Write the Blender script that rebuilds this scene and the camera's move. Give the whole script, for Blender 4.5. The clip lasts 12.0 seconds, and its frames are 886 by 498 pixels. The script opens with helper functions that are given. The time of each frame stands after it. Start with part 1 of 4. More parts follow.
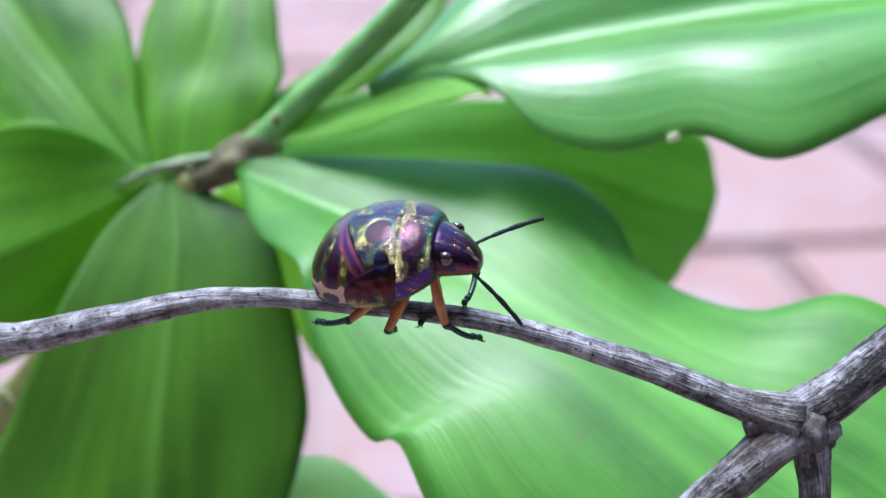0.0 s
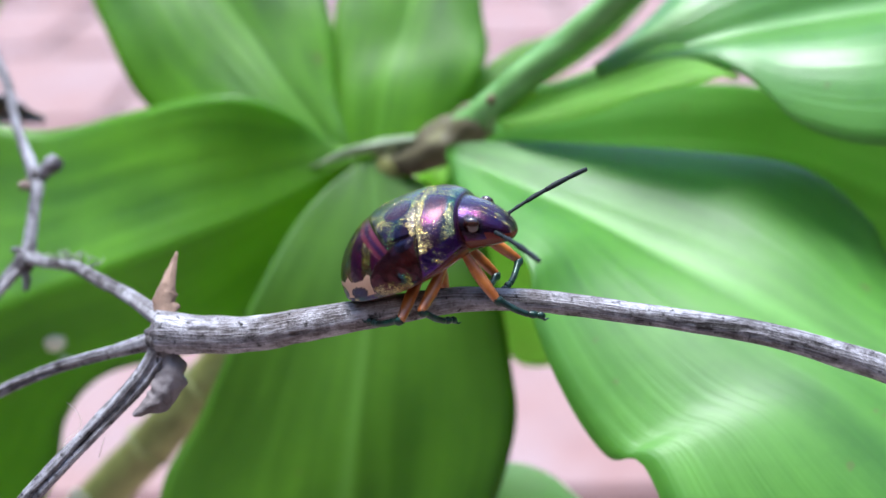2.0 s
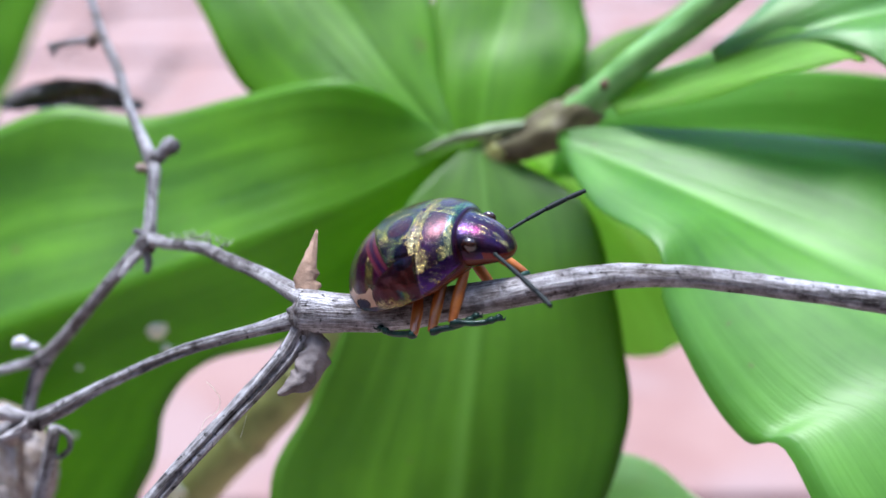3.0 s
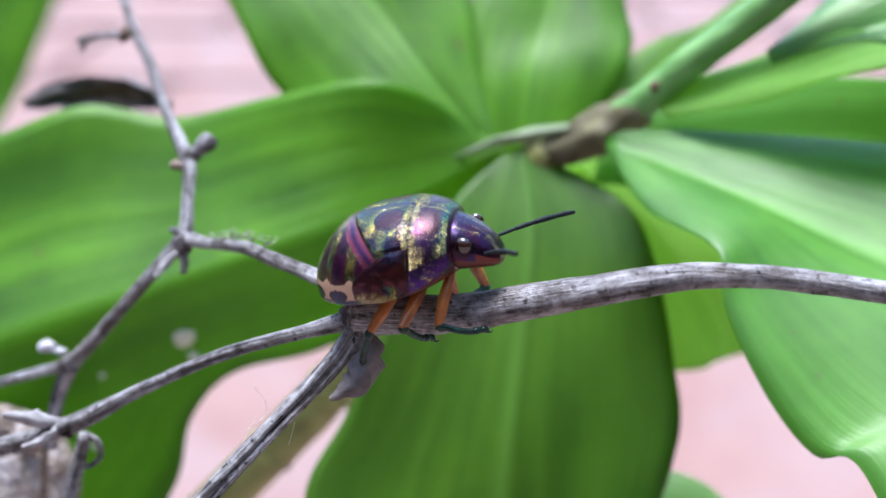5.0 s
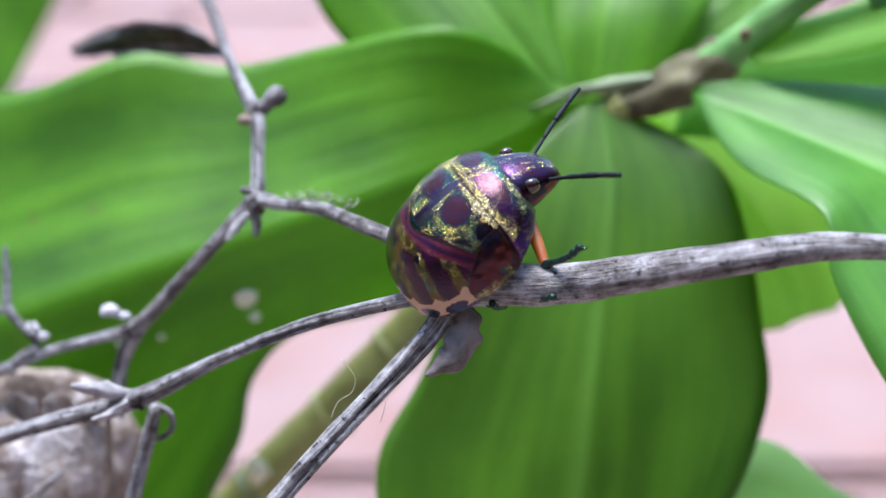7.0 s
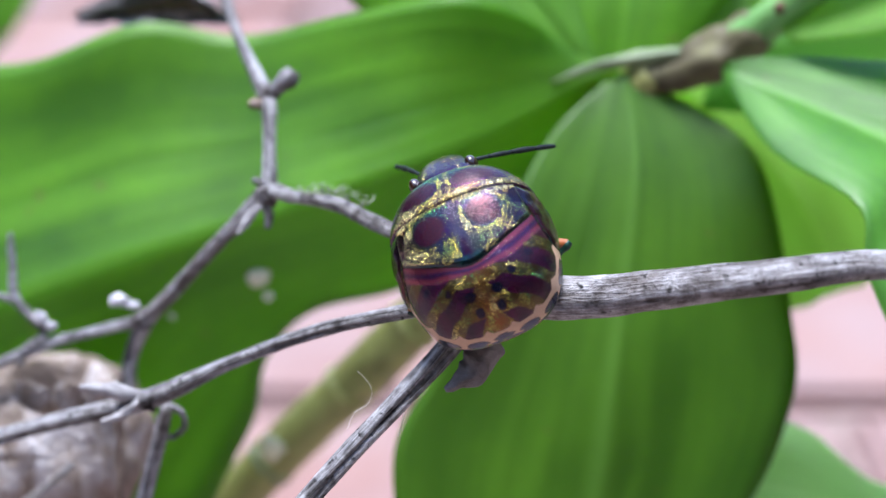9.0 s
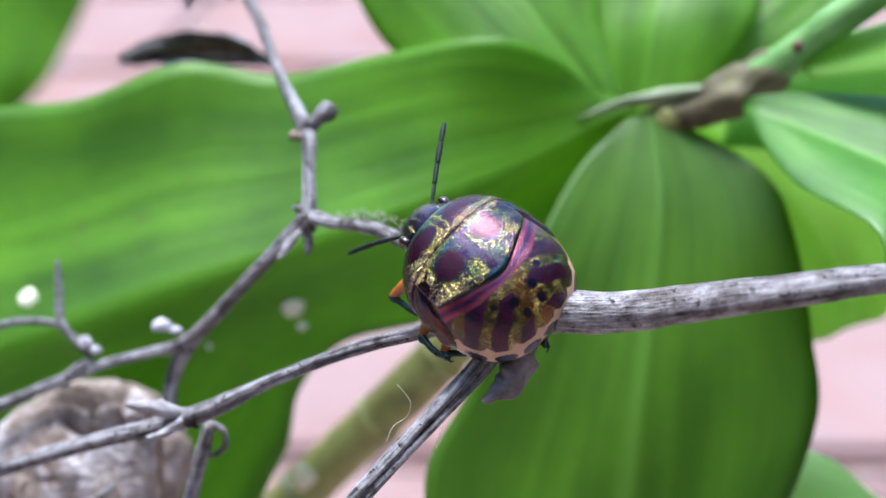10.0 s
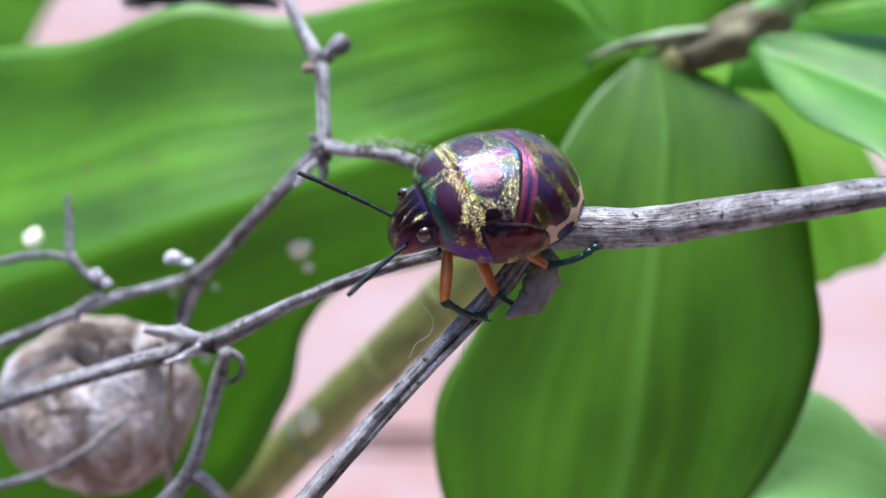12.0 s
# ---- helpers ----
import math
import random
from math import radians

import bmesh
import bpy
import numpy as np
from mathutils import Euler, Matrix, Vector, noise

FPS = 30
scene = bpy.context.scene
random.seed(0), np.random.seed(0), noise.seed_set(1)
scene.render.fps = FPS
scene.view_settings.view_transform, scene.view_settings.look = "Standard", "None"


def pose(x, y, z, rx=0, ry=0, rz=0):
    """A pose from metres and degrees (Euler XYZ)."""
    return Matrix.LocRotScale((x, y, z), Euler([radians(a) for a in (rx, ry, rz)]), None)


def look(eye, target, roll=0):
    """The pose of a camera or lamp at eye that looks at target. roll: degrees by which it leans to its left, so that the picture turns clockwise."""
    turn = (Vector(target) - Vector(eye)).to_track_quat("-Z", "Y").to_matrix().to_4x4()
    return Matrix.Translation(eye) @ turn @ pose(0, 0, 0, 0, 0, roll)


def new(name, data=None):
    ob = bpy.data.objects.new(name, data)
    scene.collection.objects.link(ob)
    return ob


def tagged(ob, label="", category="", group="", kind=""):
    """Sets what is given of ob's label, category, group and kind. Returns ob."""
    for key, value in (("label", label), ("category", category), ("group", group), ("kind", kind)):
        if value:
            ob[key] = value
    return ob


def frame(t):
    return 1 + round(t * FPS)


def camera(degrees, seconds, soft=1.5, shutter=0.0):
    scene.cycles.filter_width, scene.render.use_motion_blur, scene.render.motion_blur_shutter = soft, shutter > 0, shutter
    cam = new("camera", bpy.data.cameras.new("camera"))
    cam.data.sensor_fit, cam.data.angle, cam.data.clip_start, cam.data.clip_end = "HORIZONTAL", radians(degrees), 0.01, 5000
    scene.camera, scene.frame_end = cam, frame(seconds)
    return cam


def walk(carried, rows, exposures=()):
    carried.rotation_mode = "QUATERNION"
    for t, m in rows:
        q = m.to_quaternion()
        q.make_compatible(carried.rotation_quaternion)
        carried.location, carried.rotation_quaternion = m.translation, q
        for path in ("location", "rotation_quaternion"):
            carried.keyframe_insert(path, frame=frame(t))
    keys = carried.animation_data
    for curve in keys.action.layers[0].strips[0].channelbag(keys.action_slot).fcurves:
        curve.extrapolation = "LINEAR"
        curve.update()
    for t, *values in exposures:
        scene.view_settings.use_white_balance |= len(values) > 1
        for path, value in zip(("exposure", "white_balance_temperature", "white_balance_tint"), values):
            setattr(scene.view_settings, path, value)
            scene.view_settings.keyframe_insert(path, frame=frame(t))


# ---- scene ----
cam = camera(40.0, 12.0, soft=1.5)
PATH = [
    (0, (0.02687, -0.07279, 0.33331), (0.03169, -0.00793, 0.30742), -1.08),
    (0.5, (0.02575, -0.07055, 0.33273), (0.02872, -0.00540, 0.30730), -1.72),
    (1, (0.02420, -0.06703, 0.33285), (0.02562, -0.00187, 0.30732), -1.49),
    (1.5, (0.02404, -0.06503, 0.33271), (0.02373, -0.00008, 0.30659), -1.78),
    (2, (0.01707, -0.06452, 0.33135), (0.01671, 0.00016, 0.30457), -0.95),
    (2.5, (0.01296, -0.06554, 0.32918), (0.01216, -0.00088, 0.30237), -1.12),
    (3, (0.00875, -0.06435, 0.32934), (0.00813, 0.00056, 0.30313), -0.89),
    (3.2, (0.00806, -0.06432, 0.32878), (0.00714, 0.00063, 0.30269), -1.00),
    (4.8, (0.00344, -0.06226, 0.32773), (0.00416, 0.00295, 0.30231), 0.50),
    (5, (0.00463, -0.06165, 0.32655), (0.00472, 0.00383, 0.30180), -0.05),
    (5.5, (0.00220, -0.06027, 0.32742), (0.00283, 0.00501, 0.30217), 0.24),
    (6, (0.00286, -0.05951, 0.32741), (0.00286, 0.00539, 0.30118), 0.00),
    (6.5, (0.00179, -0.05826, 0.32682), (0.00156, 0.00624, 0.29961), 0.14),
    (7, (-0.00011, -0.05701, 0.32650), (-0.00059, 0.00706, 0.29830), -0.22),
    (7.2, (0.00198, -0.05528, 0.32725), (0.00068, 0.00850, 0.29845), -0.15),
    (8.8, (0.00105, -0.05000, 0.32812), (-0.00070, 0.01237, 0.29638), 0.00),
    (9, (-0.00047, -0.05246, 0.32957), (-0.00172, 0.00948, 0.29698), -0.44),
    (9.5, (0.00028, -0.05315, 0.32978), (-0.00194, 0.00934, 0.29831), -0.74),
    (10, (-0.00164, -0.05591, 0.32886), (-0.00365, 0.00756, 0.29941), -0.66),
    (10.5, (-0.00245, -0.05708, 0.32822), (-0.00407, 0.00695, 0.29997), -0.53),
    (11, (-0.00554, -0.05908, 0.32531), (-0.00616, 0.00519, 0.29758), -0.17),
    (11.5, (-0.00483, -0.05877, 0.32411), (-0.00550, 0.00520, 0.29572), -0.13),
    (12, (-0.00460, -0.05813, 0.32554), (-0.00469, 0.00520, 0.29571), 0.16),
]
walk(cam, [(t, look(eye, target, roll)) for t, eye, target, roll in PATH], [(0, 1.7, 5750, 8), (1.2, 1.68, 5800, 8), (2.4, 1.74, 6150, 9), (12, 1.74, 6150, 9)])
cam.data.dof.use_dof = True
cam.data.dof.aperture_fstop = 28.0

# ---- light ----
world = bpy.data.worlds.new("sky")
world.use_nodes = True
scene.world = world
sky = world.node_tree.nodes.new("ShaderNodeTexSky")
sky.sky_type, sky.sun_disc = "NISHITA", False
sky.sun_elevation, sky.sun_rotation = radians(79), radians(-28)
world.node_tree.links.new(sky.outputs[0], world.node_tree.nodes["Background"].inputs[0])
world.node_tree.nodes["Background"].inputs[1].default_value = 0.15
sun_data = bpy.data.lights.new("sun", "SUN")
sun_data.energy, sun_data.angle, sun_data.color = 2.5, radians(26), (1.0, 0.985, 0.985)
sun = new("sun", sun_data)
sun.matrix_basis = look((-0.12, 0.22, 1.6), (0, 0, 0.3))

MM = 0.001


# ---- materials ----
class Nodes:
    """Short hand for building a node material."""

    def __init__(self, name):
        self.mat = bpy.data.materials.new(name)
        self.mat.use_nodes = True
        self.tree = self.mat.node_tree
        self.bsdf = self.tree.nodes["Principled BSDF"]
        self.out = self.tree.nodes["Material Output"]

    def add(self, kind, **values):
        n = self.tree.nodes.new(kind)
        for key, value in values.items():
            n.inputs[key.replace("_", " ")].default_value = value
        return n

    def link(self, a, b):
        self.tree.links.new(a, b)

    def coords(self, which, scale):
        c = self.tree.nodes.new("ShaderNodeTexCoord")
        m = self.tree.nodes.new("ShaderNodeMapping")
        m.inputs["Scale"].default_value = scale
        self.link(c.outputs[which], m.inputs[0])
        return m.outputs[0]

    def noise(self, vec, scale, detail=4.0, rough=0.55, dist=0.0):
        n = self.add("ShaderNodeTexNoise", Scale=scale, Detail=detail, Roughness=rough, Distortion=dist)
        self.link(vec, n.inputs["Vector"])
        return n.outputs["Fac"]

    def ramp(self, fac, stops):
        r = self.tree.nodes.new("ShaderNodeValToRGB")
        e = r.color_ramp.elements
        while len(e) < len(stops):
            e.new(0.5)
        for k, (at, col) in enumerate(stops):
            e[k].position = at
            e[k].color = (*col, 1) if len(col) == 3 else col
        self.link(fac, r.inputs[0])
        return r.outputs[0]

    def mix(self, fac, a, b, mode="MIX"):
        m = self.tree.nodes.new("ShaderNodeMix")
        m.data_type, m.blend_type = "RGBA", mode
        for value, at in ((fac, 0), (a, 6), (b, 7)):
            if isinstance(value, (int, float)):
                m.inputs[at].default_value = value
            elif isinstance(value, tuple):
                m.inputs[at].default_value = (*value, 1)
            else:
                self.link(value, m.inputs[at])
        return m.outputs[2]

    def math(self, op, a, b=0.0, clamp=False):
        m = self.tree.nodes.new("ShaderNodeMath")
        m.operation, m.use_clamp = op, clamp
        for k, v in enumerate((a, b)):
            if isinstance(v, (int, float)):
                m.inputs[k].default_value = v
            else:
                self.link(v, m.inputs[k])
        return m.outputs[0]

    def attr(self, name, out="Fac"):
        a = self.tree.nodes.new("ShaderNodeAttribute")
        a.attribute_name = name
        return a.outputs[out]

    def bump(self, height, distance, strength=1.0):
        b = self.add("ShaderNodeBump", Strength=strength, Distance=distance)
        self.link(height, b.inputs["Height"])
        self.link(b.outputs[0], self.bsdf.inputs["Normal"])
        return b.outputs[0]

    def base(self, colour, rough=0.5, metal=0.0, spec=0.5):
        for name, value in (("Base Color", colour), ("Roughness", rough), ("Metallic", metal), ("Specular IOR Level", spec)):
            if isinstance(value, (int, float)):
                self.bsdf.inputs[name].default_value = value
            elif isinstance(value, tuple):
                self.bsdf.inputs[name].default_value = (*value, 1)
            else:
                self.link(value, self.bsdf.inputs[name])
        return self.mat


def leaf_material(name, deep, fresh, through_light, rough=0.36, glow=0.4, gloss=0.5):
    """A glossy strap leaf: long parallel veins, soft blotches, colour bands imitating uneven light, light shining
    through.
    """
    s = Nodes(name)
    uv = s.coords("UV", (1, 1, 1))
    veins = s.noise(s.coords("UV", (20, 0.9, 1)), 1.0, 2.0, 0.5)
    light_bands = s.noise(s.coords("UV", (7, 2.2, 1)), 1.0, 2.0, 0.5, 0.3)
    fine = s.noise(s.coords("UV", (150, 5, 1)), 1.0, 2.0, 0.5)
    blotch = s.noise(s.coords("Object", (1, 1, 1)), 75.0, 3.0, 0.55)
    fac = s.math("ADD", s.math("MULTIPLY", veins, 0.24), s.math("ADD", s.math("MULTIPLY", blotch, 0.36), s.math("MULTIPLY", light_bands, 0.34)))
    fac = s.math("ADD", fac, s.math("MULTIPLY", fine, 0.06))
    flick = s.noise(s.coords("Object", (1, 1, 1)), 900.0, 3.0, 0.6)
    fac = s.math("ADD", fac, s.math("MULTIPLY", s.math("SUBTRACT", flick, 0.5), 0.1))
    col = s.ramp(fac, [(0.4, deep), (0.6, fresh)])
    sep = s.tree.nodes.new("ShaderNodeSeparateXYZ")
    s.link(uv, sep.inputs[0])
    rib = s.math("ABSOLUTE", s.math("SUBTRACT", sep.outputs[0], 0.5))
    rib = s.math("SUBTRACT", 1.0, s.math("MULTIPLY", rib, 26.0), clamp=True)
    pale = tuple(min(1.0, c * 1.5 + 0.05) for c in fresh)
    col = s.mix(s.math("MULTIPLY", rib, 0.4), col, pale)
    spots = s.noise(s.coords("Object", (1, 1, 1)), 420.0, 2.0, 0.5)
    col = s.mix(s.math("MULTIPLY", s.math("GREATER_THAN", spots, 0.74), 0.5), col, (0.16, 0.13, 0.05))
    s.base(col, s.math("ADD", rough - 0.06, s.math("MULTIPLY", veins, 0.14)), 0.0, gloss)
    normal = s.bump(s.math("ADD", s.math("MULTIPLY", veins, 0.8), s.math("MULTIPLY", fine, 0.3)), 0.0004, 0.35)
    tr = s.tree.nodes.new("ShaderNodeBsdfTranslucent")
    tcol = s.mix(0.6, col, through_light)
    s.link(tcol, tr.inputs[0])
    s.link(normal, tr.inputs["Normal"])
    mx = s.tree.nodes.new("ShaderNodeMixShader")
    mx.inputs[0].default_value = glow
    s.link(s.bsdf.outputs[0], mx.inputs[1])
    s.link(tr.outputs[0], mx.inputs[2])
    s.link(mx.outputs[0], s.out.inputs[0])
    return s.mat


LEAF = leaf_material("leaf_green", (0.038, 0.13, 0.01), (0.155, 0.385, 0.024), (0.42, 0.74, 0.035), 0.42, 0.56)
LEAF_DEEP = leaf_material("leaf_deep_green", (0.045, 0.125, 0.012), (0.105, 0.25, 0.02), (0.33, 0.58, 0.026), 0.38, 0.48, 0.5)
LEAF_WAXY = leaf_material("leaf_waxy_green", (0.05, 0.175, 0.018), (0.13, 0.36, 0.042), (0.3, 0.66, 0.06), 0.42, 0.44, 0.62)
LEAF_SHEEN = leaf_material("leaf_sheen_green", (0.07, 0.215, 0.03), (0.155, 0.39, 0.075), (0.32, 0.64, 0.1), 0.32, 0.42, 0.9)
LEAF_FAR = leaf_material("leaf_dull_green", (0.11, 0.31, 0.055), (0.2, 0.46, 0.1), (0.42, 0.76, 0.14), 0.45, 0.6)
# Whitened green: sky sheen and light on the low leaf put into its colour.
LEAF_LIT_MINT = leaf_material("leaf_lit_mint", (0.38, 0.64, 0.28), (0.5, 0.78, 0.38), (0.6, 0.92, 0.4), 0.4, 0.58, 0.7)
# Pale copy of the leaf green: colour raised in place of light falling there.
LEAF_PALE = leaf_material("leaf_lit_green", (0.26, 0.5, 0.1), (0.38, 0.68, 0.17), (0.56, 0.86, 0.2), 0.45, 0.74)


def stem_material(name, a, b, rough=0.5):
    s = Nodes(name)
    streak = s.noise(s.coords("UV", (7, 0.35, 1)), 1.0, 4.0, 0.6)
    blotch = s.noise(s.coords("Object", (1, 1, 1)), 240.0, 4.0, 0.6)
    col = s.ramp(s.math("ADD", s.math("MULTIPLY", streak, 0.5), s.math("MULTIPLY", blotch, 0.5)), [(0.36, a), (0.62, b)])
    s.bump(streak, 0.0003, 0.6)
    return s.base(col, rough)


STEM = stem_material("stem_green", (0.09, 0.23, 0.05), (0.19, 0.38, 0.12), 0.4)
STEM_OLD = stem_material("stem_brown", (0.04, 0.024, 0.012), (0.17, 0.16, 0.07), 0.6)
# For the added walls out of view that block low sky light.
BLOCKER = stem_material("blocker_grey", (0.06, 0.065, 0.05), (0.12, 0.125, 0.1), 0.85)
CANE = stem_material("cane_olive", (0.18, 0.175, 0.05), (0.37, 0.38, 0.12), 0.5)
SHEATH = stem_material("sheath_grey", (0.12, 0.17, 0.08), (0.24, 0.29, 0.17), 0.6)
SCALE = stem_material("scale_brown", (0.07, 0.035, 0.022), (0.16, 0.08, 0.05), 0.6)
CHALK = stem_material("chalky_white", (0.72, 0.73, 0.5), (0.86, 0.86, 0.7), 0.8)


def bark_material(name, dark, mid, light, along=0.5, aged=False):
    """Weathered grey bark: a few long dark cracks, fine fibres, small black pits; older wood browner."""
    s = Nodes(name)
    crack = s.noise(s.coords("UV", (6, along * 0.22, 1)), 1.0, 5.0, 0.66, 0.4)
    fibre = s.noise(s.coords("UV", (48, along * 1.0, 1)), 1.0, 3.0, 0.6)
    blotch = s.noise(s.coords("Object", (1, 1, 1)), 900.0, 5.0, 0.7)
    speck = s.noise(s.coords("Object", (1, 1, 1)), 2600.0, 2.0, 0.5)
    wide = s.noise(s.coords("Object", (1, 1, 1)), 110.0, 3.0, 0.5)
    f = s.math("ADD", s.math("MULTIPLY", crack, 0.46), s.math("MULTIPLY", fibre, 0.22))
    f = s.math("ADD", f, s.math("MULTIPLY", blotch, 0.36))
    if aged:
        sep = s.tree.nodes.new("ShaderNodeSeparateXYZ")
        s.link(s.coords("Object", (1, 1, 1)), sep.inputs[0])
        age = s.math("MULTIPLY", s.math("SUBTRACT", sep.outputs[0], 0.033), 60.0, True)
        f = s.math("SUBTRACT", f, s.math("MULTIPLY", age, 0.055))
    col = s.ramp(f, [(0.42, dark), (0.5, mid), (0.61, light)])
    col = s.mix(s.math("MULTIPLY", s.math("SUBTRACT", wide, 0.46, True), 2.0, True), col, (0.11, 0.078, 0.06), "MIX")
    col = s.mix(s.math("MULTIPLY", s.math("SUBTRACT", speck, 0.6, True), 7.0, True), col, (0.015, 0.012, 0.012), "MIX")
    s.bump(s.math("ADD", s.math("MULTIPLY", crack, 0.7), s.math("ADD", s.math("MULTIPLY", fibre, 0.3), s.math("MULTIPLY", blotch, 0.5))), 0.0007, 1.0)
    return s.base(col, 0.78, 0.0, 0.35)


def knot_material():
    s = Nodes("knotty_bark")
    obj = s.coords("Object", (1.0, 1.0, 0.5))
    a = s.noise(obj, 800.0, 6.0, 0.7, 0.8)
    b = s.noise(obj, 240.0, 3.0, 0.55)
    f = s.math("ADD", s.math("MULTIPLY", a, 0.65), s.math("MULTIPLY", b, 0.35))
    s.bump(a, 0.0008, 1.0)
    return s.base(s.ramp(f, [(0.38, (0.018, 0.014, 0.013)), (0.5, (0.11, 0.095, 0.095)), (0.64, (0.36, 0.34, 0.36))]), 0.8, 0.0, 0.35)


TWIG = bark_material("dry_bark", (0.02, 0.016, 0.015), (0.2, 0.187, 0.197), (0.56, 0.55, 0.59), aged=True)
KNOT = knot_material()
HUSK = bark_material("brown_husk", (0.07, 0.045, 0.035), (0.24, 0.16, 0.12), (0.46, 0.37, 0.32))


def pod_material():
    s = Nodes("papery_pod")
    folds = s.noise(s.coords("Object", (1, 1, 0.5)), 330.0, 5.0, 0.6, 1.2)
    fine = s.noise(s.coords("Object", (1, 1, 1)), 1500.0, 3.0, 0.6)
    wide = s.noise(s.coords("Object", (1, 1, 1)), 120.0, 2.0, 0.5)
    f = s.math("ADD", s.math("MULTIPLY", folds, 0.55), s.math("ADD", s.math("MULTIPLY", wide, 0.35), s.math("MULTIPLY", fine, 0.12)))
    col = s.ramp(f, [(0.36, (0.06, 0.04, 0.03)), (0.5, (0.25, 0.195, 0.165)), (0.64, (0.62, 0.58, 0.61))])
    s.bump(s.math("ADD", folds, s.math("MULTIPLY", fine, 0.3)), 0.0009, 0.9)
    return s.base(col, 0.75, 0.0, 0.35)


POD = pod_material()


def scrap_material(name, a, b):
    s = Nodes(name)
    n = s.noise(s.coords("Object", (1, 1, 1)), 700.0, 5.0, 0.65, 0.6)
    w = s.noise(s.coords("Object", (1, 1, 1)), 260.0, 2.0, 0.5)
    s.bump(n, 0.0003, 0.8)
    return s.base(s.ramp(s.math("ADD", s.math("MULTIPLY", n, 0.6), s.math("MULTIPLY", w, 0.4)), [(0.35, a), (0.65, b)]), 0.8, 0.0, 0.3)


FLAKE = scrap_material("bark_scrap", (0.06, 0.048, 0.046), (0.25, 0.22, 0.225))
FLAKE_PALE = scrap_material("pale_bark_strip", (0.14, 0.125, 0.13), (0.42, 0.4, 0.42))
FLAKE_BROWN = scrap_material("bract_brown", (0.12, 0.07, 0.05), (0.4, 0.27, 0.2))


def paving_material():
    s = Nodes("pink_paving")
    spot = s.tree.nodes.new("ShaderNodeNewGeometry").outputs["Position"]
    grain = s.noise(spot, 60.0, 4.0, 0.6)
    wide = s.noise(spot, 7.0, 3.0, 0.5)
    info = s.tree.nodes.new("ShaderNodeObjectInfo")
    f = s.math("ADD", s.math("MULTIPLY", grain, 0.4), s.math("MULTIPLY", wide, 0.6))
    col = s.ramp(f, [(0.38, (0.19, 0.088, 0.074)), (0.6, (0.245, 0.14, 0.124))])
    worn = s.noise(spot, 13.0, 3.0, 0.55, 0.4)
    col = s.mix(s.ramp(worn, [(0.42, (0.0, 0.0, 0.0)), (0.66, (0.6, 0.6, 0.6))]), col, (0.25, 0.19, 0.2))
    col = s.mix(s.math("MULTIPLY", info.outputs["Random"], 0.25), col, (0.25, 0.185, 0.185))
    s.bump(grain, 0.002, 0.5)
    return s.base(col, 0.8)


PAVE = paving_material()
s = Nodes("grey_mortar")
JOINT = s.base(s.ramp(s.noise(s.coords("Object", (1, 1, 1)), 40.0), [(0.3, (0.19, 0.135, 0.125)), (0.7, (0.26, 0.195, 0.185))]), 0.9)


def shell_material():
    """Iridescent cuticle: smooth purple fields that fray into stippled gold and green."""
    s = Nodes("metallic_shell")
    obj = s.coords("Object", (1, 1, 1))
    cells = s.add("ShaderNodeTexVoronoi", Scale=12500.0, Randomness=1.0)
    s.link(obj, cells.inputs["Vector"])
    pits = cells.outputs["Distance"]
    streak = s.noise(obj, 2600.0, 3.0, 0.6)
    wide = s.noise(obj, 620.0, 2.0, 0.5)
    field = s.attr("gold")
    grow = s.math("ADD", s.math("MULTIPLY", field, 0.62), s.math("MULTIPLY", s.math("SUBTRACT", streak, 0.5), 0.5))
    grow = s.math("ADD", grow, 0.33)
    gold = s.math("MULTIPLY", s.math("SUBTRACT", s.math("MINIMUM", grow, 0.62), pits), 3.6, True)
    ripe = s.math("ADD", s.math("MULTIPLY", field, 0.3), wide)
    hue = s.ramp(ripe, [(0.36, (0.02, 0.16, 0.2)), (0.45, (0.07, 0.3, 0.1)), (0.53, (0.36, 0.38, 0.06)), (0.62, (0.58, 0.46, 0.1)), (0.76, (0.72, 0.64, 0.3))])
    under = s.attr("Col", "Color")
    keep = s.attr("matte")
    tinge = s.ramp(s.noise(obj, 900.0, 2.0, 0.5), [(0.4, (0.014, 0.006, 0.05)), (0.55, (0.06, 0.003, 0.014))])
    under = s.mix(s.math("MULTIPLY", s.math("SUBTRACT", 1.0, keep), 0.3), under, tinge)
    col = s.mix(gold, under, hue)
    metal = s.math("MULTIPLY", s.math("SUBTRACT", 1.0, keep), s.math("ADD", 0.93, s.math("MULTIPLY", gold, 0.07)))
    rough = s.math("ADD", 0.1, s.math("MULTIPLY", streak, 0.2))
    s.base(col, rough, metal, s.math("SUBTRACT", 0.5, s.math("MULTIPLY", keep, 0.3)))
    s.link(s.math("SUBTRACT", 0.3, s.math("MULTIPLY", keep, 0.1)), s.bsdf.inputs["Coat Weight"])
    s.bsdf.inputs["Coat Roughness"].default_value = 0.05
    s.bump(s.math("ADD", s.math("MULTIPLY", pits, s.math("ADD", 0.08, gold)), s.math("MULTIPLY", streak, 0.25)), 0.00009, 1.0)
    soft = s.add("ShaderNodeBump", Strength=0.4, Distance=0.00006)
    s.link(s.math("ADD", pits, s.math("MULTIPLY", streak, 1.5)), soft.inputs["Height"])
    s.link(soft.outputs[0], s.bsdf.inputs["Coat Normal"])
    return s.mat


SHELL = shell_material()


